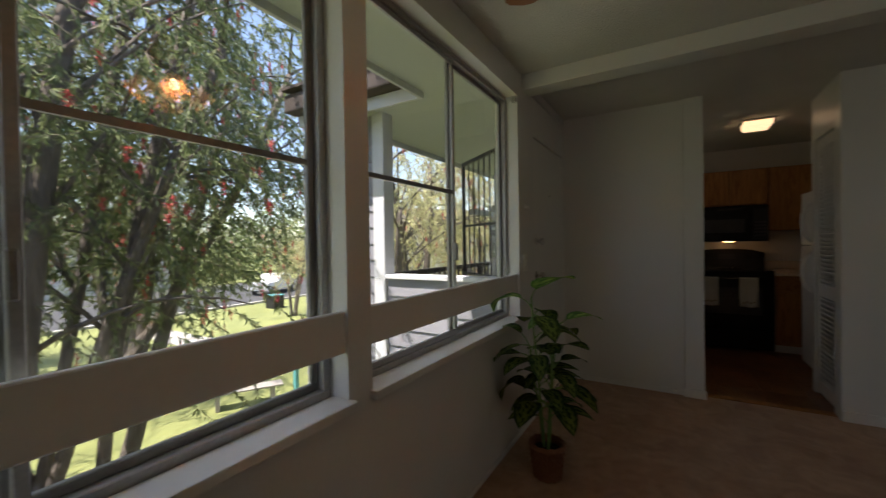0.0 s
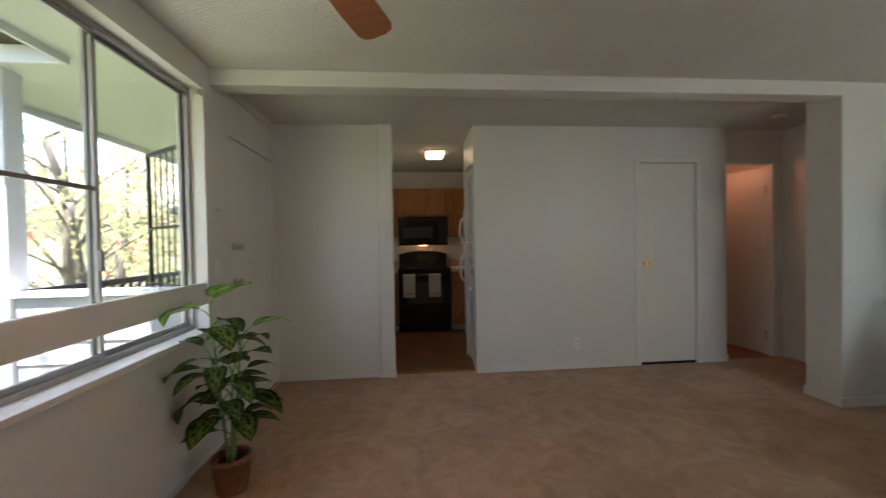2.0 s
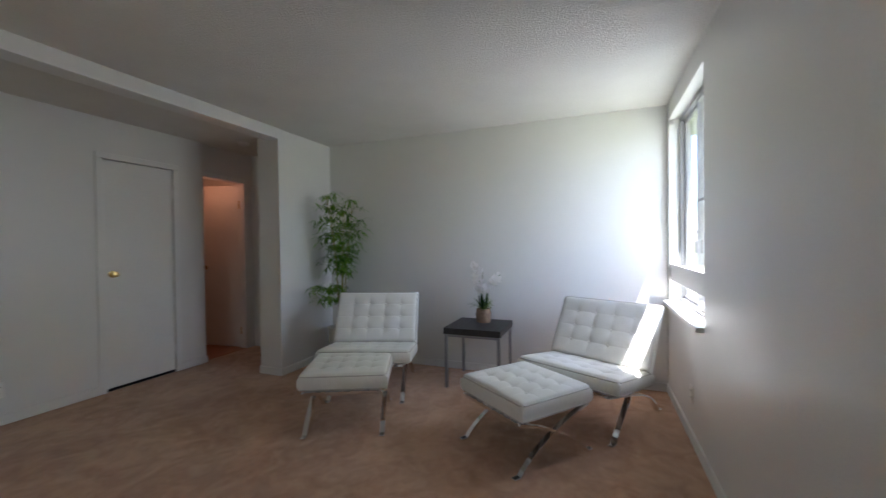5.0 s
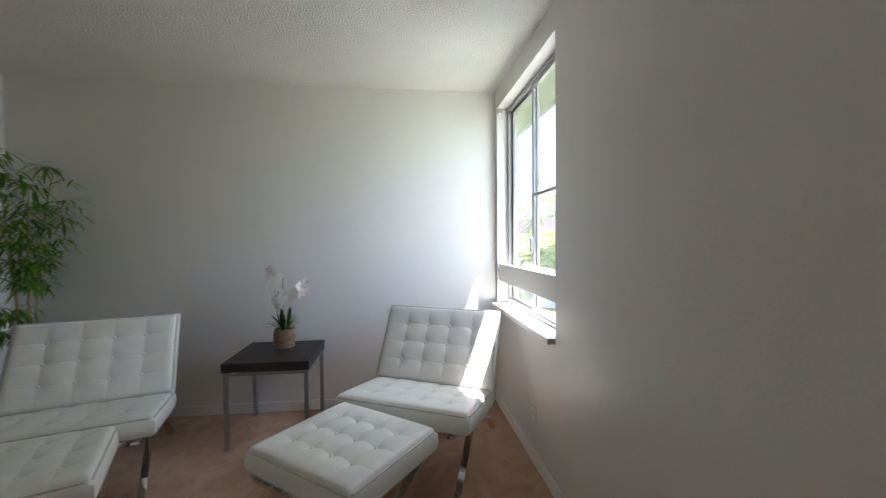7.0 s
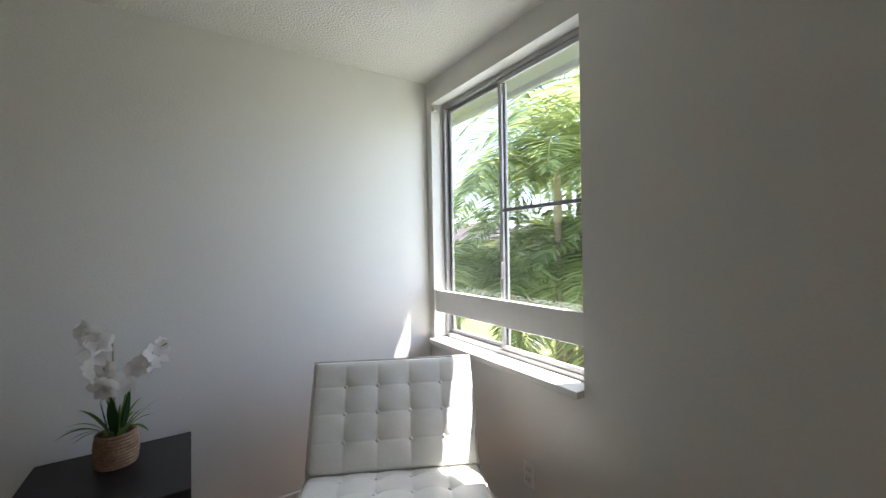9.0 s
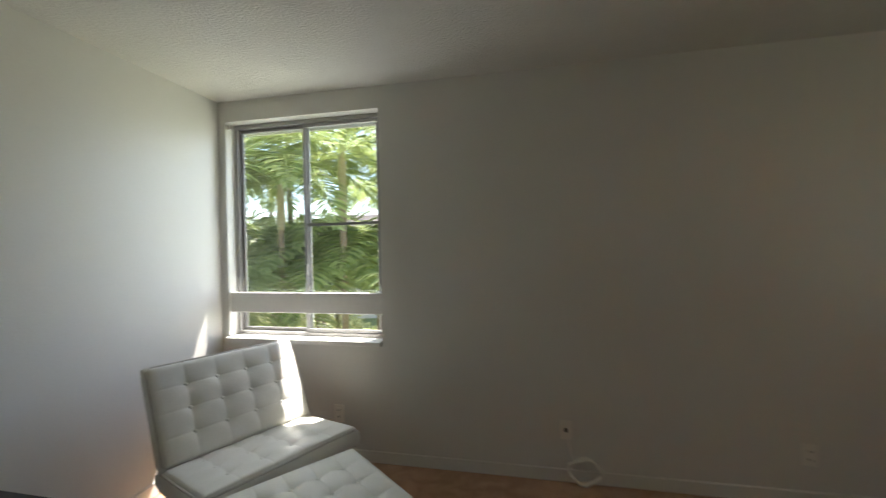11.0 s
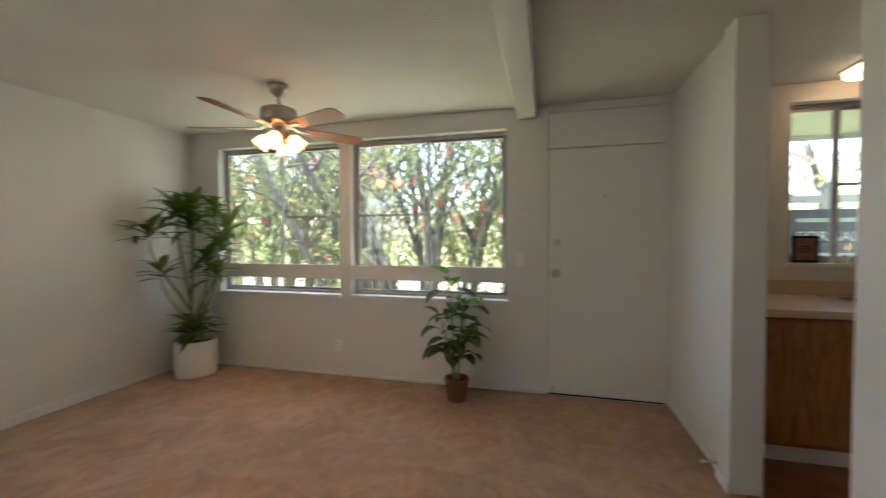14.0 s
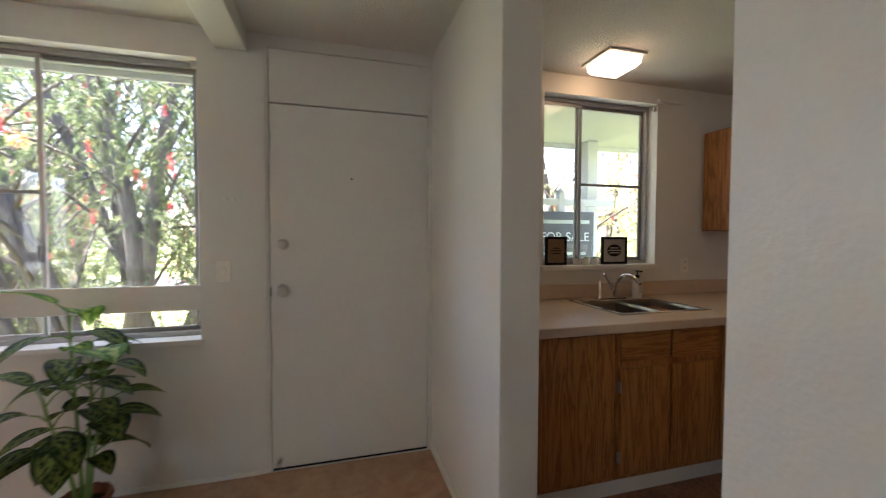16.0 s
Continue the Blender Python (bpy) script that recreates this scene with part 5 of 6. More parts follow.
def ceiling_light(x, y):
    root = thing("ceiling_light", "lit square ceiling light with pale diffuser", "lamp", (x, y, 0), 0, "kitchen ceiling lights")
    part("base_plate", boxes((-0.130, 0.130, -0.130, 0.130, 2.386, 2.399), bevel=0.003), M_TRIM, root)
    bm = bmesh.new()
    rings = [[bm.verts.new((sx * r, sy * r, z)) for sx, sy in ((-1, -1), (1, -1), (1, 1), (-1, 1))] for r, z in ((0.110, 2.385), (0.106, 2.345), (0.088, 2.325))]
    for a, b in zip(rings, rings[1:]):
        for i in range(4):
            bm.faces.new((a[i], a[(i + 1) % 4], b[(i + 1) % 4], b[i]))
    bm.faces.new(rings[-1])
    part("diffuser", bm, M_KLIGHT, root, "lit acrylic diffuser")


ceiling_light(1.86, 5.60)
ceiling_light(0.56, 5.58)
piece("smoke_alarm", lathe([(0, 2.366), (0.045, 2.368), (0.060, 2.382), (0.060, 2.399), (0, 2.399)], 24, Matrix.Translation((4.95, 4.10, 0))), M_CERAMIC, "round white smoke alarm on the hall ceiling", "smoke alarm", smooth=True)
stop = thing("door_stop", "small sprung door stop on the post", "door stop", (1.17, 4.505, 0.05))
part("spring", tube([(0, 0.0, 0), (0, -0.06, 0)], 0.007, 8), M_STEEL, stop, smooth=True)
part("tip", tube([(0, -0.06, 0), (0, -0.075, 0)], 0.011, 8), M_PLATE, stop, smooth=True)
# ---- outside ----
GZ = -2.9
M_LAWN = surface("lawn_grass", (0.13, 0.15, 0.045), (0.29, 0.31, 0.105), 0.95, scale=0.9, fine=45, bump=0.8, depth=0.05)
M_PATH = surface("concrete_path", (0.30, 0.28, 0.25), (0.45, 0.43, 0.39), 0.9, scale=1.5, fine=30, bump=0.3)
M_ASPHALT = surface("asphalt", (0.04, 0.04, 0.04), (0.07, 0.07, 0.07), 0.9, scale=1, fine=40, bump=0.4)
M_SIDING = surface("grey_siding", (0.20, 0.20, 0.23), (0.31, 0.31, 0.35), 0.6, scale=3, fine=50, bump=0.25, stretch=(0.6, 6, 6), vary=0.08)
M_EAVE = surface("eave_paint", (0.40, 0.44, 0.43), (0.49, 0.53, 0.52), 0.6, scale=2, fine=40, bump=0.1)
M_OUTTRIM = surface("outside_trim", (0.52, 0.53, 0.57), (0.64, 0.65, 0.69), 0.5, scale=3, fine=40, bump=0.1)
M_ROOF = surface("brown_roof", (0.035, 0.025, 0.022), (0.08, 0.06, 0.05), 0.8, scale=5, fine=40, bump=0.6, depth=0.01)
M_BARK = surface("dark_bark", (0.055, 0.045, 0.038), (0.20, 0.168, 0.142), 0.95, scale=9, fine=40, bump=1.0, depth=0.03, stretch=(1, 1, 0.25))
M_PALMTRUNK = surface("palm_trunk", (0.16, 0.12, 0.08), (0.34, 0.27, 0.19), 0.8, scale=6, fine=30, bump=0.6, depth=0.02, stretch=(1, 1, 4))
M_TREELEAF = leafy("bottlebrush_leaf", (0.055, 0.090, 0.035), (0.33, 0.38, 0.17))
# much paler copy of the leaf: strong sunlight is put into its colour
M_TREELEAF_LIT = leafy("leaf_painted_sunlit", (0.40, 0.41, 0.18), (0.74, 0.70, 0.40))
M_BLOSSOM = leafy("red_blossom", (0.48, 0.035, 0.05), (0.72, 0.16, 0.17))
M_PALMLEAF = leafy("palm_leaf", (0.15, 0.21, 0.06), (0.50, 0.56, 0.23))
M_CARPAINT = plain("white_car_paint", (0.75, 0.76, 0.77), 0.25)
M_TYRE = surface("tyre_rubber", (0.02, 0.02, 0.02), (0.04, 0.04, 0.04), 0.8, scale=5, fine=40, bump=0.2)
M_STUCCO = surface("pale_stucco", (0.55, 0.50, 0.43), (0.66, 0.61, 0.54), 0.9, scale=2, fine=50, bump=0.3)
M_BENCH = surface("weathered_wood", (0.20, 0.18, 0.16), (0.36, 0.33, 0.30), 0.8, scale=4, fine=30, bump=0.3, stretch=(1, 6, 6))
M_TEAL = surface("teal_paint", (0.07, 0.28, 0.30), (0.12, 0.38, 0.40), 0.5, scale=4, fine=40, bump=0.1)
M_SIGN = surface("sign_board", (0.060, 0.062, 0.075), (0.085, 0.088, 0.105), 0.4, scale=4, fine=40, bump=0.05)
M_IRON = surface("black_iron", (0.012, 0.012, 0.012), (0.03, 0.03, 0.03), 0.5, 0.3, scale=9, fine=60, bump=0.2)

piece("ground", boxes((-400, 400, -400, 400, GZ - 0.5, GZ)), M_LAWN, "sunlit mown lawn", "ground", "structure")
piece("pavement", boxes((-24, -12, 9.2, 10.6, GZ - 0.05, GZ + 0.02), (-16.5, -14.8, -30, 9.0, GZ - 0.05, GZ + 0.018)), M_PATH, "pale concrete garden path", "path", "structure")
piece("road", boxes((-42, -25.5, -120, 120, GZ - 0.05, GZ + 0.022)), M_ASPHALT, "grey asphalt street", "road", "structure")
piece("kerb", boxes((-25.5, -25.2, -120, 120, GZ - 0.05, GZ + 0.14), bevel=0.02), M_PATH, "concrete kerb", "kerb", "structure")

# eaves of the flat, and its walls below the floor
eave = thing("roof", "low eaves with pale soffit over the windows", "roof", kind="structure")
part("soffit", boxes((-0.40, XW - WT, -0.47, 3.20, 2.375, 2.395), (XW - WT, 6.4, -0.490, YS - WT, 2.340, 2.360)), M_EAVE, eave, "pale painted soffit")
part("fascia", boxes((-0.425, -0.401, -0.495, 3.20, 2.33, 2.52), (-0.40, 6.4, -0.515, -0.491, 2.300, 2.52), bevel=0.003), M_OUTTRIM, eave, "pale fascia board")
part("roof_deck", boxes((-0.50, 6.5, -0.56, 3.1, 2.53, 2.60), (XW - WT, 6.5, 3.1, 8.0, 2.53, 2.60)), M_ROOF, eave, "brown roofing")
part("soffit", boxes((-1.45, XW - WT, 3.20, 8.0, 2.405, 2.425), (-1.74, -1.451, 3.20, 3.95, 2.405, 2.425)), M_EAVE, eave, "pale porch soffit")
part("fascia", boxes((-1.74, -0.426, 3.175, 3.199, 2.335, 2.435), (-1.475, -1.451, 3.95, 8.0, 2.35, 2.50), bevel=0.003), M_OUTTRIM, eave, "pale fascia board")
part("gutter", boxes((-1.78, -0.43, 3.05, 3.198, 2.437, 2.59), bevel=0.015, seg=2), M_ROOF, eave, "dark brown gutter")
for k in range(7):
    part("shingle_course", boxes((-1.78, -0.52, 3.02 + 0.20 * k, 3.26 + 0.20 * k, 2.62 + 0.055 * k, 2.645 + 0.055 * k)), M_ROOF, eave, "brown shingle course")
part("porch_roof", boxes((-1.6, XW - WT - 0.001, 4.4, 8.0, 2.43, 2.52)), M_ROOF, eave, "brown porch roof")
piece("wall_lower_storey", boxes((XW - WT, XE + WT, YS - WT, 8.0, GZ, -0.13)), M_STUCCO, "pale stucco wall of the storey below", "wall", "structure")

# porch before the entry door
piece("porch_floor", boxes((-1.40, XW - WT - 0.001, 3.53, 8.0, -0.20, -0.06)), M_PATH, "concrete porch slab", "porch", "structure")
for n, (x, y) in enumerate(((-1.02, 3.47), (-1.30, 6.78))):
    base = GZ
    piece("porch_post", boxes((x - 0.062, x + 0.062, y - 0.07, y + 0.07, base, 2.404), bevel=0.006), M_OUTTRIM, "pale painted porch post", "post", group="porch posts")
side = thing("siding_wall", "grey lap siding wall with dappled sunlight", "wall", kind="structure")
part("core", boxes((-2.0, -1.08, 3.455, 3.50, GZ, 2.404)), M_SIDING, side)
lap = finish("board", boxes((-2.0, -1.082, 0.0, 0.018, 0.0, 0.150), bevel=0.002), M_SIDING)
for k in range(36):
    s = new("board", lap)
    s.parent = side
    s.matrix_basis = pose(0, 3.428, GZ + 0.144 * k, -5, 0, 0)
half = thing("parapet", "low porch parapet clad in grey lap siding with pale cap", "parapet", kind="structure")
part("core", boxes((-0.956, XW - WT - 0.002, 3.455, 3.50, -0.30, 0.975)), M_SIDING, half)
part("cap", boxes((-0.957, XW - WT - 0.002, 3.40, 3.55, 0.976, 1.012), bevel=0.004), M_OUTTRIM, half, "pale cap board")
lap2 = finish("board", boxes((-0.956, XW - WT - 0.004, 0.0, 0.018, 0.0, 0.150), bevel=0.002), M_SIDING)
for k in range(9):
    s = new("board", lap2)
    s.parent = half
    s.matrix_basis = pose(0, 3.428, -0.30 + 0.141 * k, -5, 0, 0)
rail = thing("porch_railing", "dark porch railing beyond the parapet", "railing")
part("top_rail", boxes((-1.34, -1.26, 3.60, 6.70, 0.93, 0.98), bevel=0.004), M_ROOF, rail)
part("bottom_rail", boxes((-1.33, -1.27, 3.60, 6.70, 0.04, 0.09), bevel=0.004), M_ROOF, rail)
bal = finish("baluster", boxes((-0.012, 0.012, -0.012, 0.012, 0.09, 0.93)), M_ROOF)
for k in range(26):
    s = new("baluster", bal)
    s.parent = rail
    s.matrix_basis = pose(-1.30, 3.66 + 0.12 * k, 0)
gate = thing("security_door", "open black iron security door with vertical bars", "door", (0.115, 3.58, 0), 142)
part("gate_frame", boxes((0.0, 0.03, -0.012, 0.012, 0.02, 2.03), (0.84, 0.87, -0.012, 0.012, 0.02, 2.03), (0.03, 0.84, -0.012, 0.012, 2.0, 2.03), (0.03, 0.84, -0.012, 0.012, 0.02, 0.05), (0.03, 0.84, -0.010, 0.010, 1.42, 1.44), (0.03, 0.84, -0.010, 0.010, 0.98, 1.00)), M_IRON, gate)
for k in range(7):
    part("bar", tube([(0.125 + 0.102 * k, 0, 0.05), (0.125 + 0.102 * k, 0, 2.0)], 0.007, 6), M_IRON, gate, smooth=True)
sign = thing("yard_sign", "dark sale sign hanging from a white wooden arm", "sign")
part("arm", boxes((-1.235, -1.165, 5.55, 7.02, 1.66, 1.735), bevel=0.004), M_OUTTRIM, sign, "white wooden arm")
part("sign_post", boxes((-1.24, -1.16, 6.30, 6.38, -0.06, 1.80), bevel=0.004), M_OUTTRIM, sign, "white wooden post")
part("finial", lathe([(0, 1.80), (0.05, 1.80), (0.05, 1.815), (0.025, 1.84), (0, 1.86)], 12, Matrix.Translation((-1.20, 6.34, 0))), M_OUTTRIM, sign)
board = part("board", boxes((-1.145, -1.125, 6.00, 6.72, 1.05, 1.59), bevel=0.003), M_SIGN, sign, "dark blue-grey board")
for y in (6.10, 6.62):
    part("hanger", tube([(-1.14, y, 1.59), (-1.16, y, 1.67)], 0.004, 5), M_STEEL, sign)
cu = bpy.data.curves.new("sign_text", "FONT")
cu.body, cu.size, cu.align_x, cu.extrude = "FOR SALE", 0.140, "CENTER", 0.001
txt_ob = bpy.data.objects.new("tmp_text", cu)
scene.collection.objects.link(txt_ob)
bpy.context.view_layer.update()
txt_me = bpy.data.meshes.new_from_object(txt_ob.evaluated_get(bpy.context.evaluated_depsgraph_get()))
bpy.data.objects.remove(txt_ob)
txt_me.materials.clear()
txt_me.materials.append(M_OUTTRIM)
words = new("sign_lettering", txt_me)
words.parent = sign
words.matrix_basis = pose(-1.1225, 6.36, 1.27, 90, 0, 90)
tagged(words, "pale capital lettering FOR SALE")
part("fine_print", boxes((-1.1245, -1.1225, 6.10, 6.62, 1.12, 1.15), (-1.1245, -1.1225, 6.06, 6.66, 1.46, 1.50)), M_EAVE, sign, "pale unreadable lines")


# ---- trees ----
def tree_meshes(seed, height, spread, clusters, per, leaf_mat, blossom, stems=None, thin=-99.0, first=5, east=99.0):
    """Leaning stems with limbs, a drooping crown of narrow leaves and red bottlebrush blossoms."""
    r = random.Random(seed)
    wood, crown, red = bmesh.new(), bmesh.new(), bmesh.new()
    tips = []
    if not stems:
        stems = []
        for s in range(r.choice((3, 4))):
            a = r.uniform(0, 2 * math.pi)
            lean = r.uniform(0.5, 1.3)
            b0 = Vector((0.14 * math.cos(a), 0.14 * math.sin(a), -0.1))
            b3 = Vector((lean * math.cos(a), lean * math.sin(a), height * r.uniform(0.55, 0.75)))
            stems.append((r.uniform(0.10, 0.17), b0, b0 + Vector((0.05 * math.cos(a), 0.05 * math.sin(a), height * 0.2)), b3 * 0.7 + Vector((r.uniform(-.3, .3), r.uniform(-.3, .3), 0)), b3))
    for radius, b0, b1, b2, b3 in stems:
        path = [Vector(p) for p in bend(b0, b1, b2, b3, 10)]
        tube(path, radius, 9, wood, taper=0.05)
        for k in range(first, 11):
            for q in range(2):
                c = r.uniform(0, 2 * math.pi)
                ln = spread * r.uniform(0.45, 1.0)
                p = path[k]
                e = p + Vector((math.cos(c) * ln, math.sin(c) * ln, r.uniform(0.0, 0.30) * height * 0.7))
                lim = [Vector(v) for v in bend(p, p.lerp(e, 0.3) + Vector((0, 0, 0.35)), p.lerp(e, 0.7) + Vector((0, 0, 0.3)), e, 6)]
                tube(lim, 0.026, 5, wood, taper=0.006)
                tips += [(lim[j], (lim[j] - lim[j - 1]).normalized()) for j in range(2, 7)]
    for n in range(clusters):
        p, d = tips[r.randrange(len(tips))]
        if (p.y < thin and r.random() < 0.78) or p.x > east:
            continue
        p = p + Vector((r.gauss(0, 0.40), r.gauss(0, 0.40), r.gauss(0, 0.35)))
        twig = Vector((d.x + r.uniform(-.8, .8), d.y + r.uniform(-.8, .8), r.uniform(-1.6, 0.1))).normalized()
        ln = r.uniform(0.4, 1.1)
        tube([p, p + twig * ln * 0.5 + Vector((0, 0, -0.03)), p + twig * ln + Vector((0, 0, -0.15))], 0.005, 3, wood, taper=0.002)
        for k in range(per):
            s = r.random()
            base = p + twig * ln * s + Vector((0, 0, -0.15 * s * s))
            w = Vector((twig.x * 0.6 + r.uniform(-1, 1), twig.y * 0.6 + r.uniform(-1, 1), twig.z * 0.6 + r.uniform(-1.1, 0.5))).normalized()
            sd = Matrix.Rotation(r.uniform(0, 6.28), 3, w) @ w.orthogonal().normalized()
            L, W = r.uniform(0.048, 0.092), r.uniform(0.006, 0.0105)
            v = [crown.verts.new(q) for q in (base, base + w * L * 0.45 + sd * W, base + w * L + Vector((0, 0, -0.012)), base + w * L * 0.45 - sd * W)]
            crown.faces.new(v)
        if blossom and n % 4 == 0:
            e = p + twig * ln + Vector((0, 0, -0.15))
            for k in range(44):
                w = Vector((r.gauss(0, 1), r.gauss(0, 1), r.gauss(0, 0.5))).normalized() * r.uniform(0.028, 0.050)
                q = e + Vector((0, 0, r.uniform(-0.11, 0.01)))
                sd = w.orthogonal().normalized() * 0.004
                red.faces.new([red.verts.new(c) for c in (q - sd, q + w, q + sd)])
    out = []
    for nm, bm, mt in (("trunk", wood, M_BARK), ("crown", crown, leaf_mat), ("blossoms", red, M_BLOSSOM)):
        me = bpy.data.meshes.new(nm)
        if nm == "trunk":
            bmesh.ops.recalc_face_normals(bm, faces=bm.faces)
        bm.to_mesh(me)
        bm.free()
        me.materials.append(mt)
        if nm == "trunk":
            me.shade_smooth()
        out.append((nm, me))
    return out


def plant_tree(meshes, x, y, turn, size, label):
    root = thing("bottlebrush_tree", label, "tree", (x, y, GZ), turn, "garden trees")
    root.scale = (size, size, size)
    for nm, me in meshes:
        if len(me.polygons):
            ob = new(nm, me)
            ob.parent = root
            if nm == "blossoms":
                tagged(ob, "red brush-like blossoms")
    return root


# the old tree before the windows: two stems lean south, a thick one north that forks
OLD = ((0.16, (-0.25, -0.05, -0.1), (-0.25, -0.55, 2.4), (-0.30, -1.30, 4.9), (-0.35, -2.15, 7.9)), (0.12, (0.15, 0.0, -0.1), (0.15, -0.10, 2.4), (0.15, -0.95, 4.8), (0.10, -2.00, 7.6)),
       (0.17, (0.0, 0.10, -0.1), (0.0, 0.12, 2.0), (0.0, 0.30, 4.2), (-0.20, 1.00, 8.2)), (0.11, (0.03, 0.22, 3.0), (0.03, 0.40, 4.0), (0.05, 0.10, 5.0), (0.10, -0.20, 7.4)),
       (0.055, (-0.3, 0.0, 1.4), (-0.4, 0.15, 3.0), (-0.5, -0.15, 5.0), (-0.5, -0.65, 7.6)), (0.05, (-0.2, 0.2, 1.2), (-0.6, 0.7, 2.6), (-0.9, 1.0, 4.6), (-1.0, 1.5, 7.4)), (0.06, (-0.3, -0.1, 0.6), (-0.6, -0.9, 2.4), (-0.8, -1.9, 4.4), (-0.9, -2.9, 6.6)),
       (0.06, (-0.1, 0.15, 1.0), (-0.15, 0.50, 2.4), (-0.2, 1.10, 4.2), (-0.2, 2.00, 6.4)))
# slimmer stems fan out to the south from the same root
FAN = tuple((r, (x, y, 0.3), (x, y - 0.25, 2.1), (x - 0.05, y - 0.25 - 1.05 * k, 4.2), (x - 0.1, y - 0.25 - 2.6 * k, 7.1))
            for r, x, y, k in ((0.085, -0.10, -0.20, 1.05), (0.10, 0.15, 0.45, 0.85), (0.065, -0.50, 0.85, 0.75), (0.075, -0.90, -0.30, 1.20), (0.06, 0.25, -0.70, 1.15), (0.055, -0.45, -1.10, 1.25), (0.06, -0.3, 0.9, -0.45)))
T1 = tree_meshes(11, 9.2, 1.9, 2000, 78, M_TREELEAF, True, OLD + FAN, 0.0, 5, 1.05)
TALL = ((0.13, (0, 0, -0.1), (0, 0.45, 1.5), (0, 1.0, 3.6), (-0.1, 2.1, 6.9)), (0.10, (0, 0.25, -0.1), (0, 0.60, 2.0), (0, 0.62, 4.0), (-0.2, 1.2, 7.3)), (0.09, (0, 0.1, 2.2), (0, 0.8, 3.2), (0.2, 1.8, 4.6), (0.3, 2.8, 7.2)))
T4 = tree_meshes(41, 8.0, 1.9, 1000, 62, M_TREELEAF, True, TALL, -99.0, 6)
T2 = tree_meshes(23, 8.0, 2.1, 700, 60, M_TREELEAF, True)
T3 = tree_meshes(37, 8.2, 2.5, 520, 56, M_TREELEAF_LIT, True)
DARK = "weeping bottlebrush tree with dark trunk and red blossoms"
PAINTED_LIT = "bottlebrush tree with yellow-green leaves painted as sunlit and red blossoms"
for m, x, y, a, s, lb in ((T1, -3.0, 1.35, 0, 1.0, DARK), (T4, -5.0, 2.6, 0, 1.0, DARK), (T2, -6.6, -2.4, 200, 1.0, DARK), (T3, -13.5, 0.2, 120, 0.8, PAINTED_LIT), (T1, -6.4, -4.0, 250, 1.0, DARK),
                          (T3, -4.6, 8.9, 300, 1.05, PAINTED_LIT), (T3, -3.2, 11.5, 90, 1.1, PAINTED_LIT), (T2, -12.0, 5.4, 160, 1.1, DARK), (T3, -1.4, 14.5, 200, 1.2, PAINTED_LIT),
                          (T1, -14.0, -5.0, 140, 1.3, DARK), (T3, -8.0, 13.5, 40, 1.15, PAINTED_LIT), (T3, -18.5, 16.2, 60, 0.75, PAINTED_LIT), (T2, -19.0, 3.0, 280, 1.3, DARK), (T3, -10.0, -9.0, 77, 1.25, PAINTED_LIT)):
    plant_tree(m, x, y, a, s, lb)


def palm_meshes(seed, height, fronds, reach):
    r = random.Random(seed)
    trunk = lathe([(0.075, 0), (0.06, 0.3), (0.05, height * 0.5), (0.045, height - 0.5), (0.055, height - 0.45), (0.04, height)], 12)
    shaft = lathe([(0.050, height - 0.5), (0.062, height - 0.4), (0.052, height), (0.025, height + 0.25)], 12)
    leaves = bmesh.new()
    for k in range(fronds):
        a = k * 2.4 + r.uniform(-.2, .2)
        up = r.uniform(0.3, 1.5)
        d = Vector((math.cos(a), math.sin(a), up)).normalized()
        p = Vector((0, 0, height + 0.15))
        steps, L = 22, reach * r.uniform(0.8, 1.15)
        for i in range(steps):
            d = (d + Vector((0, 0, -0.095))).normalized()
            q = p + d * L / steps
            side = d.cross(Vector((0, 0, 1))).normalized()
            nrm = side.cross(d)
            leaves.faces.new([leaves.verts.new(v) for v in (p - side * 0.008, p + side * 0.008, q + side * 0.008, q - side * 0.008)])
            if i > 2:
                ln = L * 0.30 * math.sin(math.pi * (i / steps) ** 0.7) + 0.05
                for s in (-1, 1):
                    for h in (0.0, 0.5):
                        b = p.lerp(q, h)
                        w = (side * s + d * 0.55 + nrm * 0.25 + Vector((0, 0, r.uniform(-0.35, 0.0)))).normalized()
                        mid, tip = b + w * ln * 0.5, b + w * ln + Vector((0, 0, -0.12 * ln))
                        t = d * 0.024
                        leaves.faces.new([leaves.verts.new(v) for v in (b, mid + t, tip, mid - t)])
            p = q
    out = []
    for nm, bm, mt in (("trunk", trunk, M_PALMTRUNK), ("crown_shaft", shaft, M_CANE), ("fronds", leaves, M_PALMLEAF)):
        me = bpy.data.meshes.new(nm)
        bm.to_mesh(me)
        bm.free()
        me.materials.append(mt)
        if nm != "fronds":
            me.shade_smooth()
        out.append((nm, me))
    return out


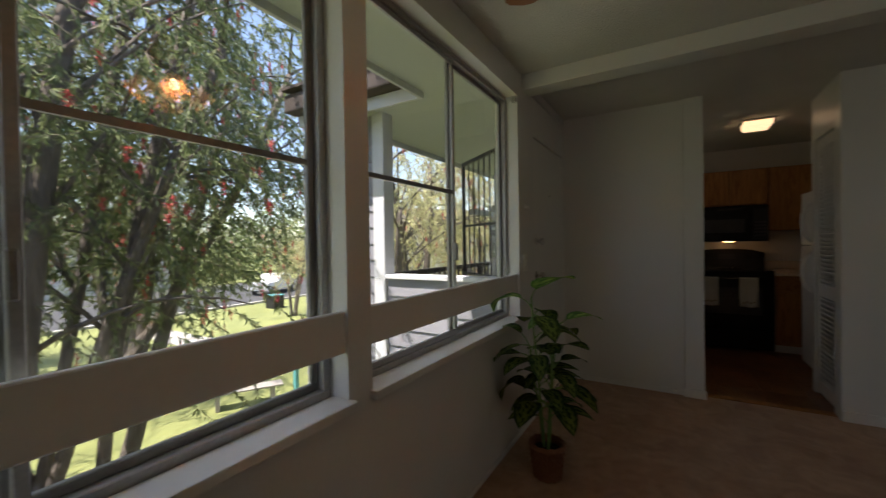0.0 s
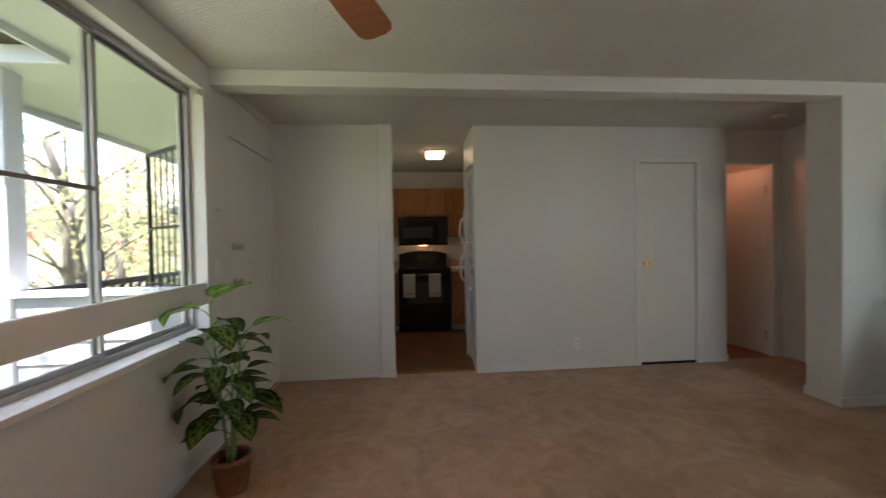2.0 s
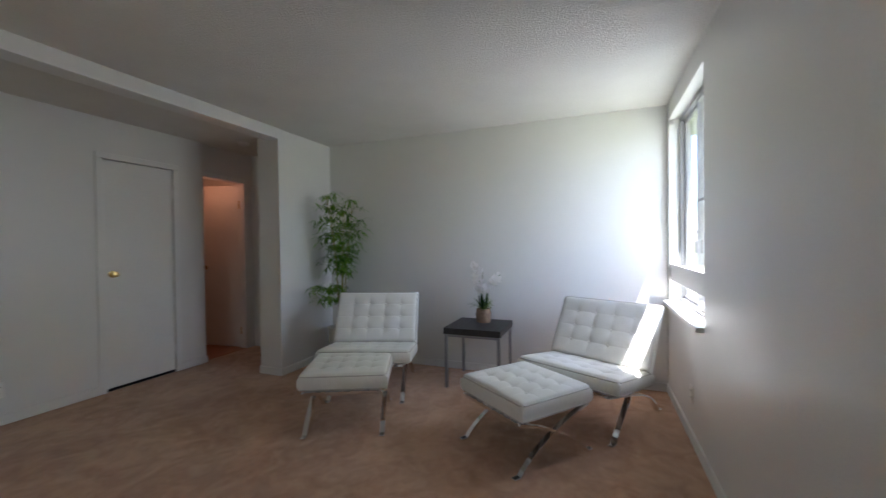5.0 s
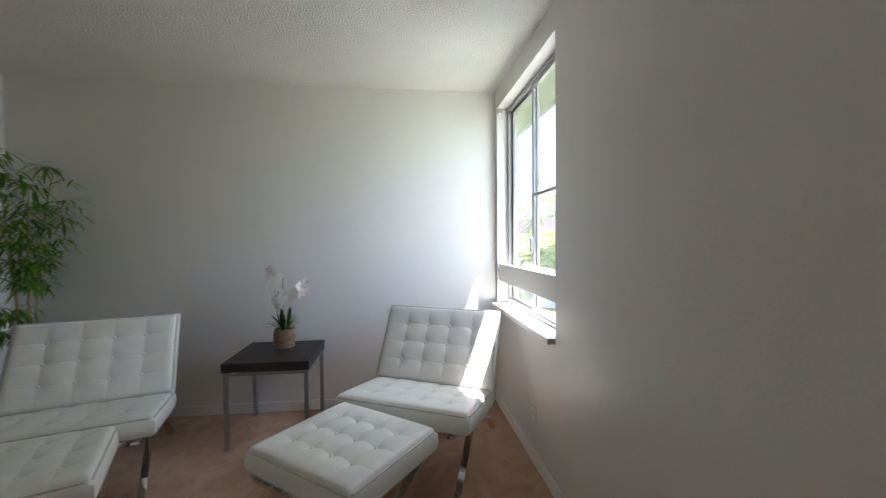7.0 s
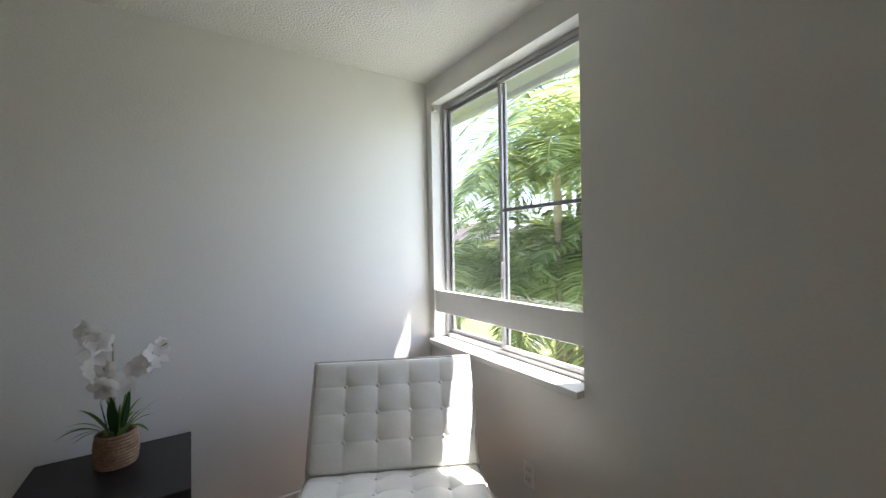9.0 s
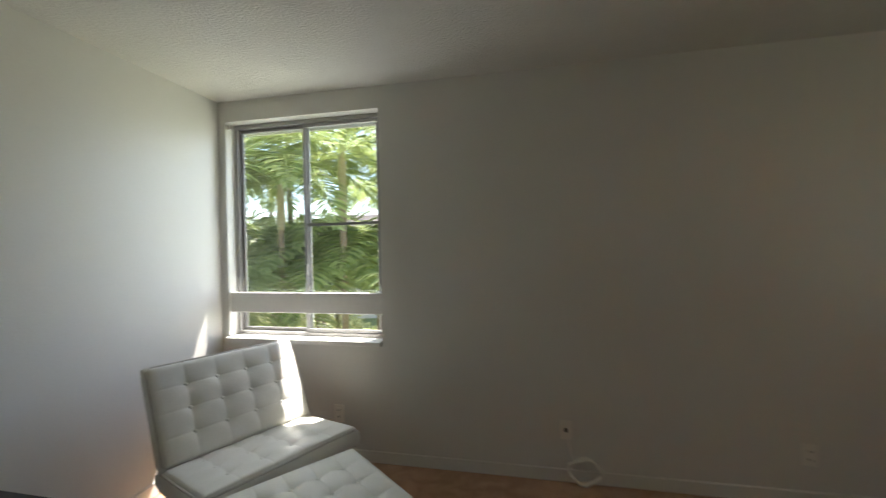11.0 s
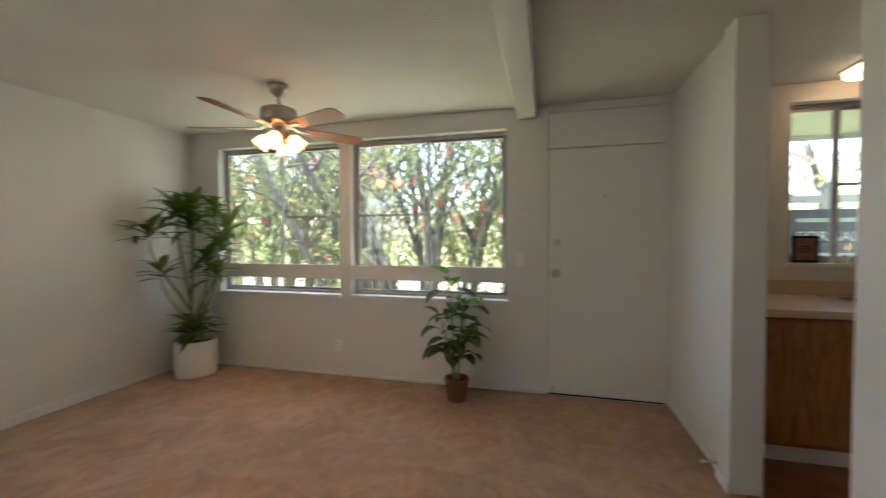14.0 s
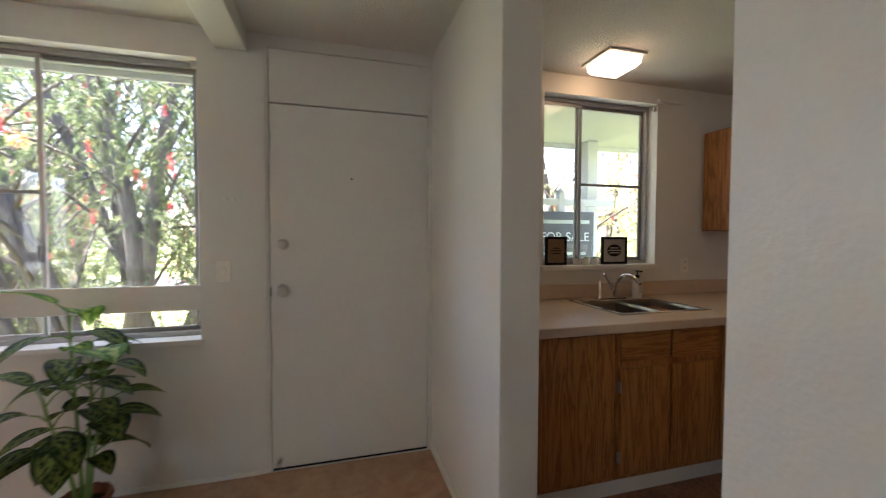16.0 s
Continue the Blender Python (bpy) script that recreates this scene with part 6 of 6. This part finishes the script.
P1, P2 = palm_meshes(3, 4.6, 16, 2.0), palm_meshes(8, 3.0, 20, 2.2)
for k, (m, x, y, a, s) in enumerate(((P1, 6.3, -3.6, 0, 1.22), (P1, 7.3, -3.4, 100, 1.12), (P2, 6.9, -4.8, 40, 1.2), (P1, 8.3, -5.2, 200, 1.35), (P2, 7.9, -4.3, 300, 1.1), (P2, 9.2, -2.7, 20, 1.15), (P1, 11.5, -3.6, 70, 1.05), (P2, 12.5, -5.2, 260, 1.15), (P2, 15.5, -6.2, 100, 1.2), (P1, 10.4, -7.5, 130, 1.3), (P2, 8.8, -7.4, 160, 1.3), (P1, 6.6, -9.5, 220, 1.2), (P2, 3.0, -6.5, 150, 1.0), (P1, 8.6, -12, 10, 1.3), (P1, 14.0, -9.0, 80, 1.4), (P2, 10.0, -5.2, 80, 1.0), (P1, 2.2, -9.0, 50, 1.2), (P2, 9.6, -8.5, 10, 1.2), (P2, 6.4, -5.4, 35, 1.32), (P1, 7.5, -5.7, 140, 0.90), (P2, 8.5, -5.1, 260, 1.36), (P1, 9.3, -6.1, 15, 0.94))):
    root = thing("palm_tree", "slender areca palm with arching feathery fronds", "tree", (x, y, GZ), a, "garden palms")
    root.scale = (s, s, s)
    for nm, me in m:
        ob = new(nm, me)
        ob.parent = root

# hedges and woods in the distance
def thicket(seed, spots, leaf_size, mat_, label):
    r = random.Random(seed)
    verts, faces = [], []
    for x, y, rx, ry, h, n in spots:
        for k in range(n):
            a, q = r.uniform(0, 6.283), r.random() ** 0.5
            top = h * (0.75 + 0.25 * math.sin(x * 1.3 + a * 3)) * (1 - 0.35 * q * q)
            c = Vector((x + rx * q * math.cos(a), y + ry * q * math.sin(a), GZ + top * (1 - r.random() ** 2)))
            w = Vector((r.gauss(0, 1), r.gauss(0, 1), r.gauss(0, 0.7))).normalized()
            sd = w.orthogonal().normalized()
            L = leaf_size * r.uniform(0.6, 1.3)
            i = len(verts)
            verts += [c, c + w * L * 0.5 + sd * L * 0.22, c + w * L, c + w * L * 0.5 - sd * L * 0.22]
            faces.append((i, i + 1, i + 2, i + 3))
    me = bpy.data.meshes.new("thicket")
    me.from_pydata([tuple(v) for v in verts], [], faces)
    me.materials.append(mat_)
    return tagged(new("shrubbery", me), label, "shrubs", kind="stuff")


# near shrubs take the leaf colour with the sunlight painted in
thicket(1, [(3.0 + 2.2 * k, -9.5 - 1.5 * (k % 3), 1.8, 1.2, 2.6, 1800) for k in range(6)], 0.16, M_TREELEAF_LIT, "shrubs in painted sunlit colour beyond the palms")
thicket(2, [(-14 - 2 * (k % 4), -14 + 2.6 * k, 2.0, 1.6, 2.2, 1300) for k in range(8)], 0.16, M_TREELEAF_LIT, "garden shrubs in painted sunlit colour")
thicket(3, [(-52 - 3 * (k % 3), -50 + 9 * k, 6, 6, 8.5 + 2 * (k % 3), 1500) for k in range(14)] + [(-40 + 8 * k, 42 + 3 * (k % 3), 6, 5, 9, 1500) for k in range(12)] + [(-30 + 8 * k, -42 - 3 * (k % 3), 6, 5, 8, 1300) for k in range(12)], 0.75, M_TREELEAF, "far woods across the street")

# parked pickup truck across the lawn
truck = thing("pickup_truck", "white pickup truck parked at the kerb", "truck", (-30.0, 23.2, GZ + 0.022), 114)
bm = bmesh.new()
prof = [(-2.6, 0.45), (2.6, 0.45), (2.65, 0.75), (2.55, 1.02), (1.45, 1.08), (0.95, 1.70), (-0.55, 1.74), (-0.75, 1.10), (-2.62, 1.08)]
L0, L1 = [bm.verts.new((x, -0.92, z)) for x, z in prof], [bm.verts.new((x, 0.92, z)) for x, z in prof]
bm.faces.new(L0)
bm.faces.new(L1[::-1])
for i in range(len(prof)):
    j = (i + 1) % len(prof)
    bm.faces.new((L0[i], L1[i], L1[j], L0[j]))
bmesh.ops.bevel(bm, geom=bm.edges[:], offset=0.05, segments=2, affect="EDGES")
part("body", bm, M_CARPAINT, truck, smooth=True)
for s in (-1, 1):
    part("side_window", boxes((-0.45, 0.20, s * 0.905, s * 0.925, 1.18, 1.62), bevel=0.008), M_BLACKGLASS, truck, "dark side glass")
    part("side_window", boxes((0.26, 0.86, s * 0.905, s * 0.925, 1.18, 1.58), bevel=0.008), M_BLACKGLASS, truck, "dark side glass")
    for x in (-1.65, 1.65):
        w = part("wheel", lathe([(0, -0.11), (0.33, -0.11), (0.37, -0.07), (0.37, 0.07), (0.33, 0.11), (0, 0.11)], 20, Matrix.Translation((x, s * 0.86, 0.37)) @ pose(0, 0, 0, 90, 0, 0)), M_TYRE, truck, "black tyre", smooth=True)
        part("rim", lathe([(0, -0.125), (0.2, -0.122), (0.22, -0.10), (0.22, 0.10), (0.2, 0.122), (0, 0.125)], 16, Matrix.Translation((x, s * 0.86, 0.37)) @ pose(0, 0, 0, 90, 0, 0)), M_STEEL, w, "metal rim", smooth=True)
    part("headlight", boxes((2.60, 2.645, s * 0.62, s * 0.86, 0.80, 0.95), bevel=0.008), M_GREYPOT, truck, "headlight")
part("windscreen", boxes((-0.02, 0.02, -0.78, 0.78, -0.33, 0.33), bevel=0.006), M_BLACKGLASS, truck, "dark windscreen").matrix_basis = pose(1.225, 0, 1.40, 0, -39, 0)
part("bumper", boxes((2.62, 2.74, -0.9, 0.9, 0.42, 0.62), bevel=0.02), M_STEEL, truck, "metal bumper")

bin_ = thing("waste_bin", "dark green waste bin on the lawn", "bin", (-22.2, 17.6, GZ))
part("body", boxes((-0.45, 0.45, -0.4, 0.4, 0.0, 0.85), bevel=0.04, seg=2), M_IRON, bin_)
part("lid", boxes((-0.48, 0.48, -0.43, 0.43, 0.851, 0.92), bevel=0.03, seg=2), M_TEAL, bin_, "green lid")
bench = thing("garden_bench", "weathered grey wooden bench on the lawn", "bench", (-8.6, 6.9, GZ), 60)
for k in range(3):
    part("plank", boxes((-0.9, 0.9, -0.21 + 0.145 * k, -0.075 + 0.145 * k, 0.41, 0.45), bevel=0.006), M_BENCH, bench)
for x in (-0.65, 0.65):
    part("trestle", boxes((x - 0.05, x + 0.05, -0.2, 0.2, 0.0, 0.409), bevel=0.006), M_BENCH, bench)
post = thing("garden_post", "teal painted garden post on the lawn", "post", (-8.3, 8.25, GZ))
part("shaft", boxes((-0.06, 0.06, -0.06, 0.06, 0, 1.55), bevel=0.006), M_TEAL, post)
part("cap", boxes((-0.12, 0.12, -0.12, 0.12, 1.551, 1.60), bevel=0.01), M_TEAL, post)


def house(x, y, turn, w, d, h, label):
    root = thing("house", label, "house", (x, y, GZ), turn, "neighbouring houses")
    part("wall", boxes((-w / 2, w / 2, -d / 2, d / 2, 0, h)), M_STUCCO, root)
    bm = bmesh.new()
    o = 0.7
    b = [bm.verts.new(v) for v in ((-w / 2 - o, -d / 2 - o, h), (w / 2 + o, -d / 2 - o, h), (w / 2 + o, d / 2 + o, h), (-w / 2 - o, d / 2 + o, h))]
    t = [bm.verts.new(v) for v in ((-w / 2 + d / 3, 0, h + 1.3), (w / 2 - d / 3, 0, h + 1.3))]
    for f in ((b[0], b[1], t[1], t[0]), (b[2], b[3], t[0], t[1]), (b[1], b[2], t[1]), (b[3], b[0], t[0]), (b[3], b[2], b[1], b[0])):
        bm.faces.new(f)
    part("roof", bm, M_ROOF, root, "low brown roof")
    for k in range(int(w / 3)):
        for lv in range(int(h / 2.6)):
            for s in (-1, 1):
                cx = -w / 2 + 1.6 + 3 * k
                win = part("window", boxes((cx - 0.65, cx + 0.65, s * (d / 2 - 0.02), s * (d / 2 + 0.03), 0.95 + 2.7 * lv, 2.1 + 2.7 * lv)), M_OUTTRIM, root, "white window frame")
                part("pane", boxes((cx - 0.58, cx + 0.58, s * (d / 2 + 0.031), s * (d / 2 + 0.04), 1.02 + 2.7 * lv, 2.03 + 2.7 * lv)), M_BLACKGLASS, win)


house(27, -13, 60, 14, 8, 4.6, "pale stucco house with brown roof beyond the palms")
house(12, -24, 10, 14, 8, 5.3, "pale stucco two-storey house behind the palms")
house(-12, 26, 60, 16, 8, 5.3, "pale stucco two-storey house across the garden")
house(-48, 12, 90, 18, 9, 5.0, "pale stucco house across the street")

# kitchen floor tiles
tile = finish("tile", boxes((-0.1514, 0.1514, -0.1514, 0.1514, -0.0018, 0.002), bevel=0.0015), M_VINYL)
holder = bpy.data.objects["floor_kitchen_base"]
for i in range(6):
    for j in range(6):
        s = new("tile", tile)
        s.parent = holder
        s.matrix_basis = pose(1.02 + 0.304 * i, 4.78 + 0.304 * j, 0, 0, 0, 90 * ((i + j) % 2))
piece("threshold", boxes((1.372, 2.153, 4.555, 4.625, 0.0005, 0.010), bevel=0.004), M_OAK_H, "thin threshold strip between carpet and tiles", "threshold", "structure")
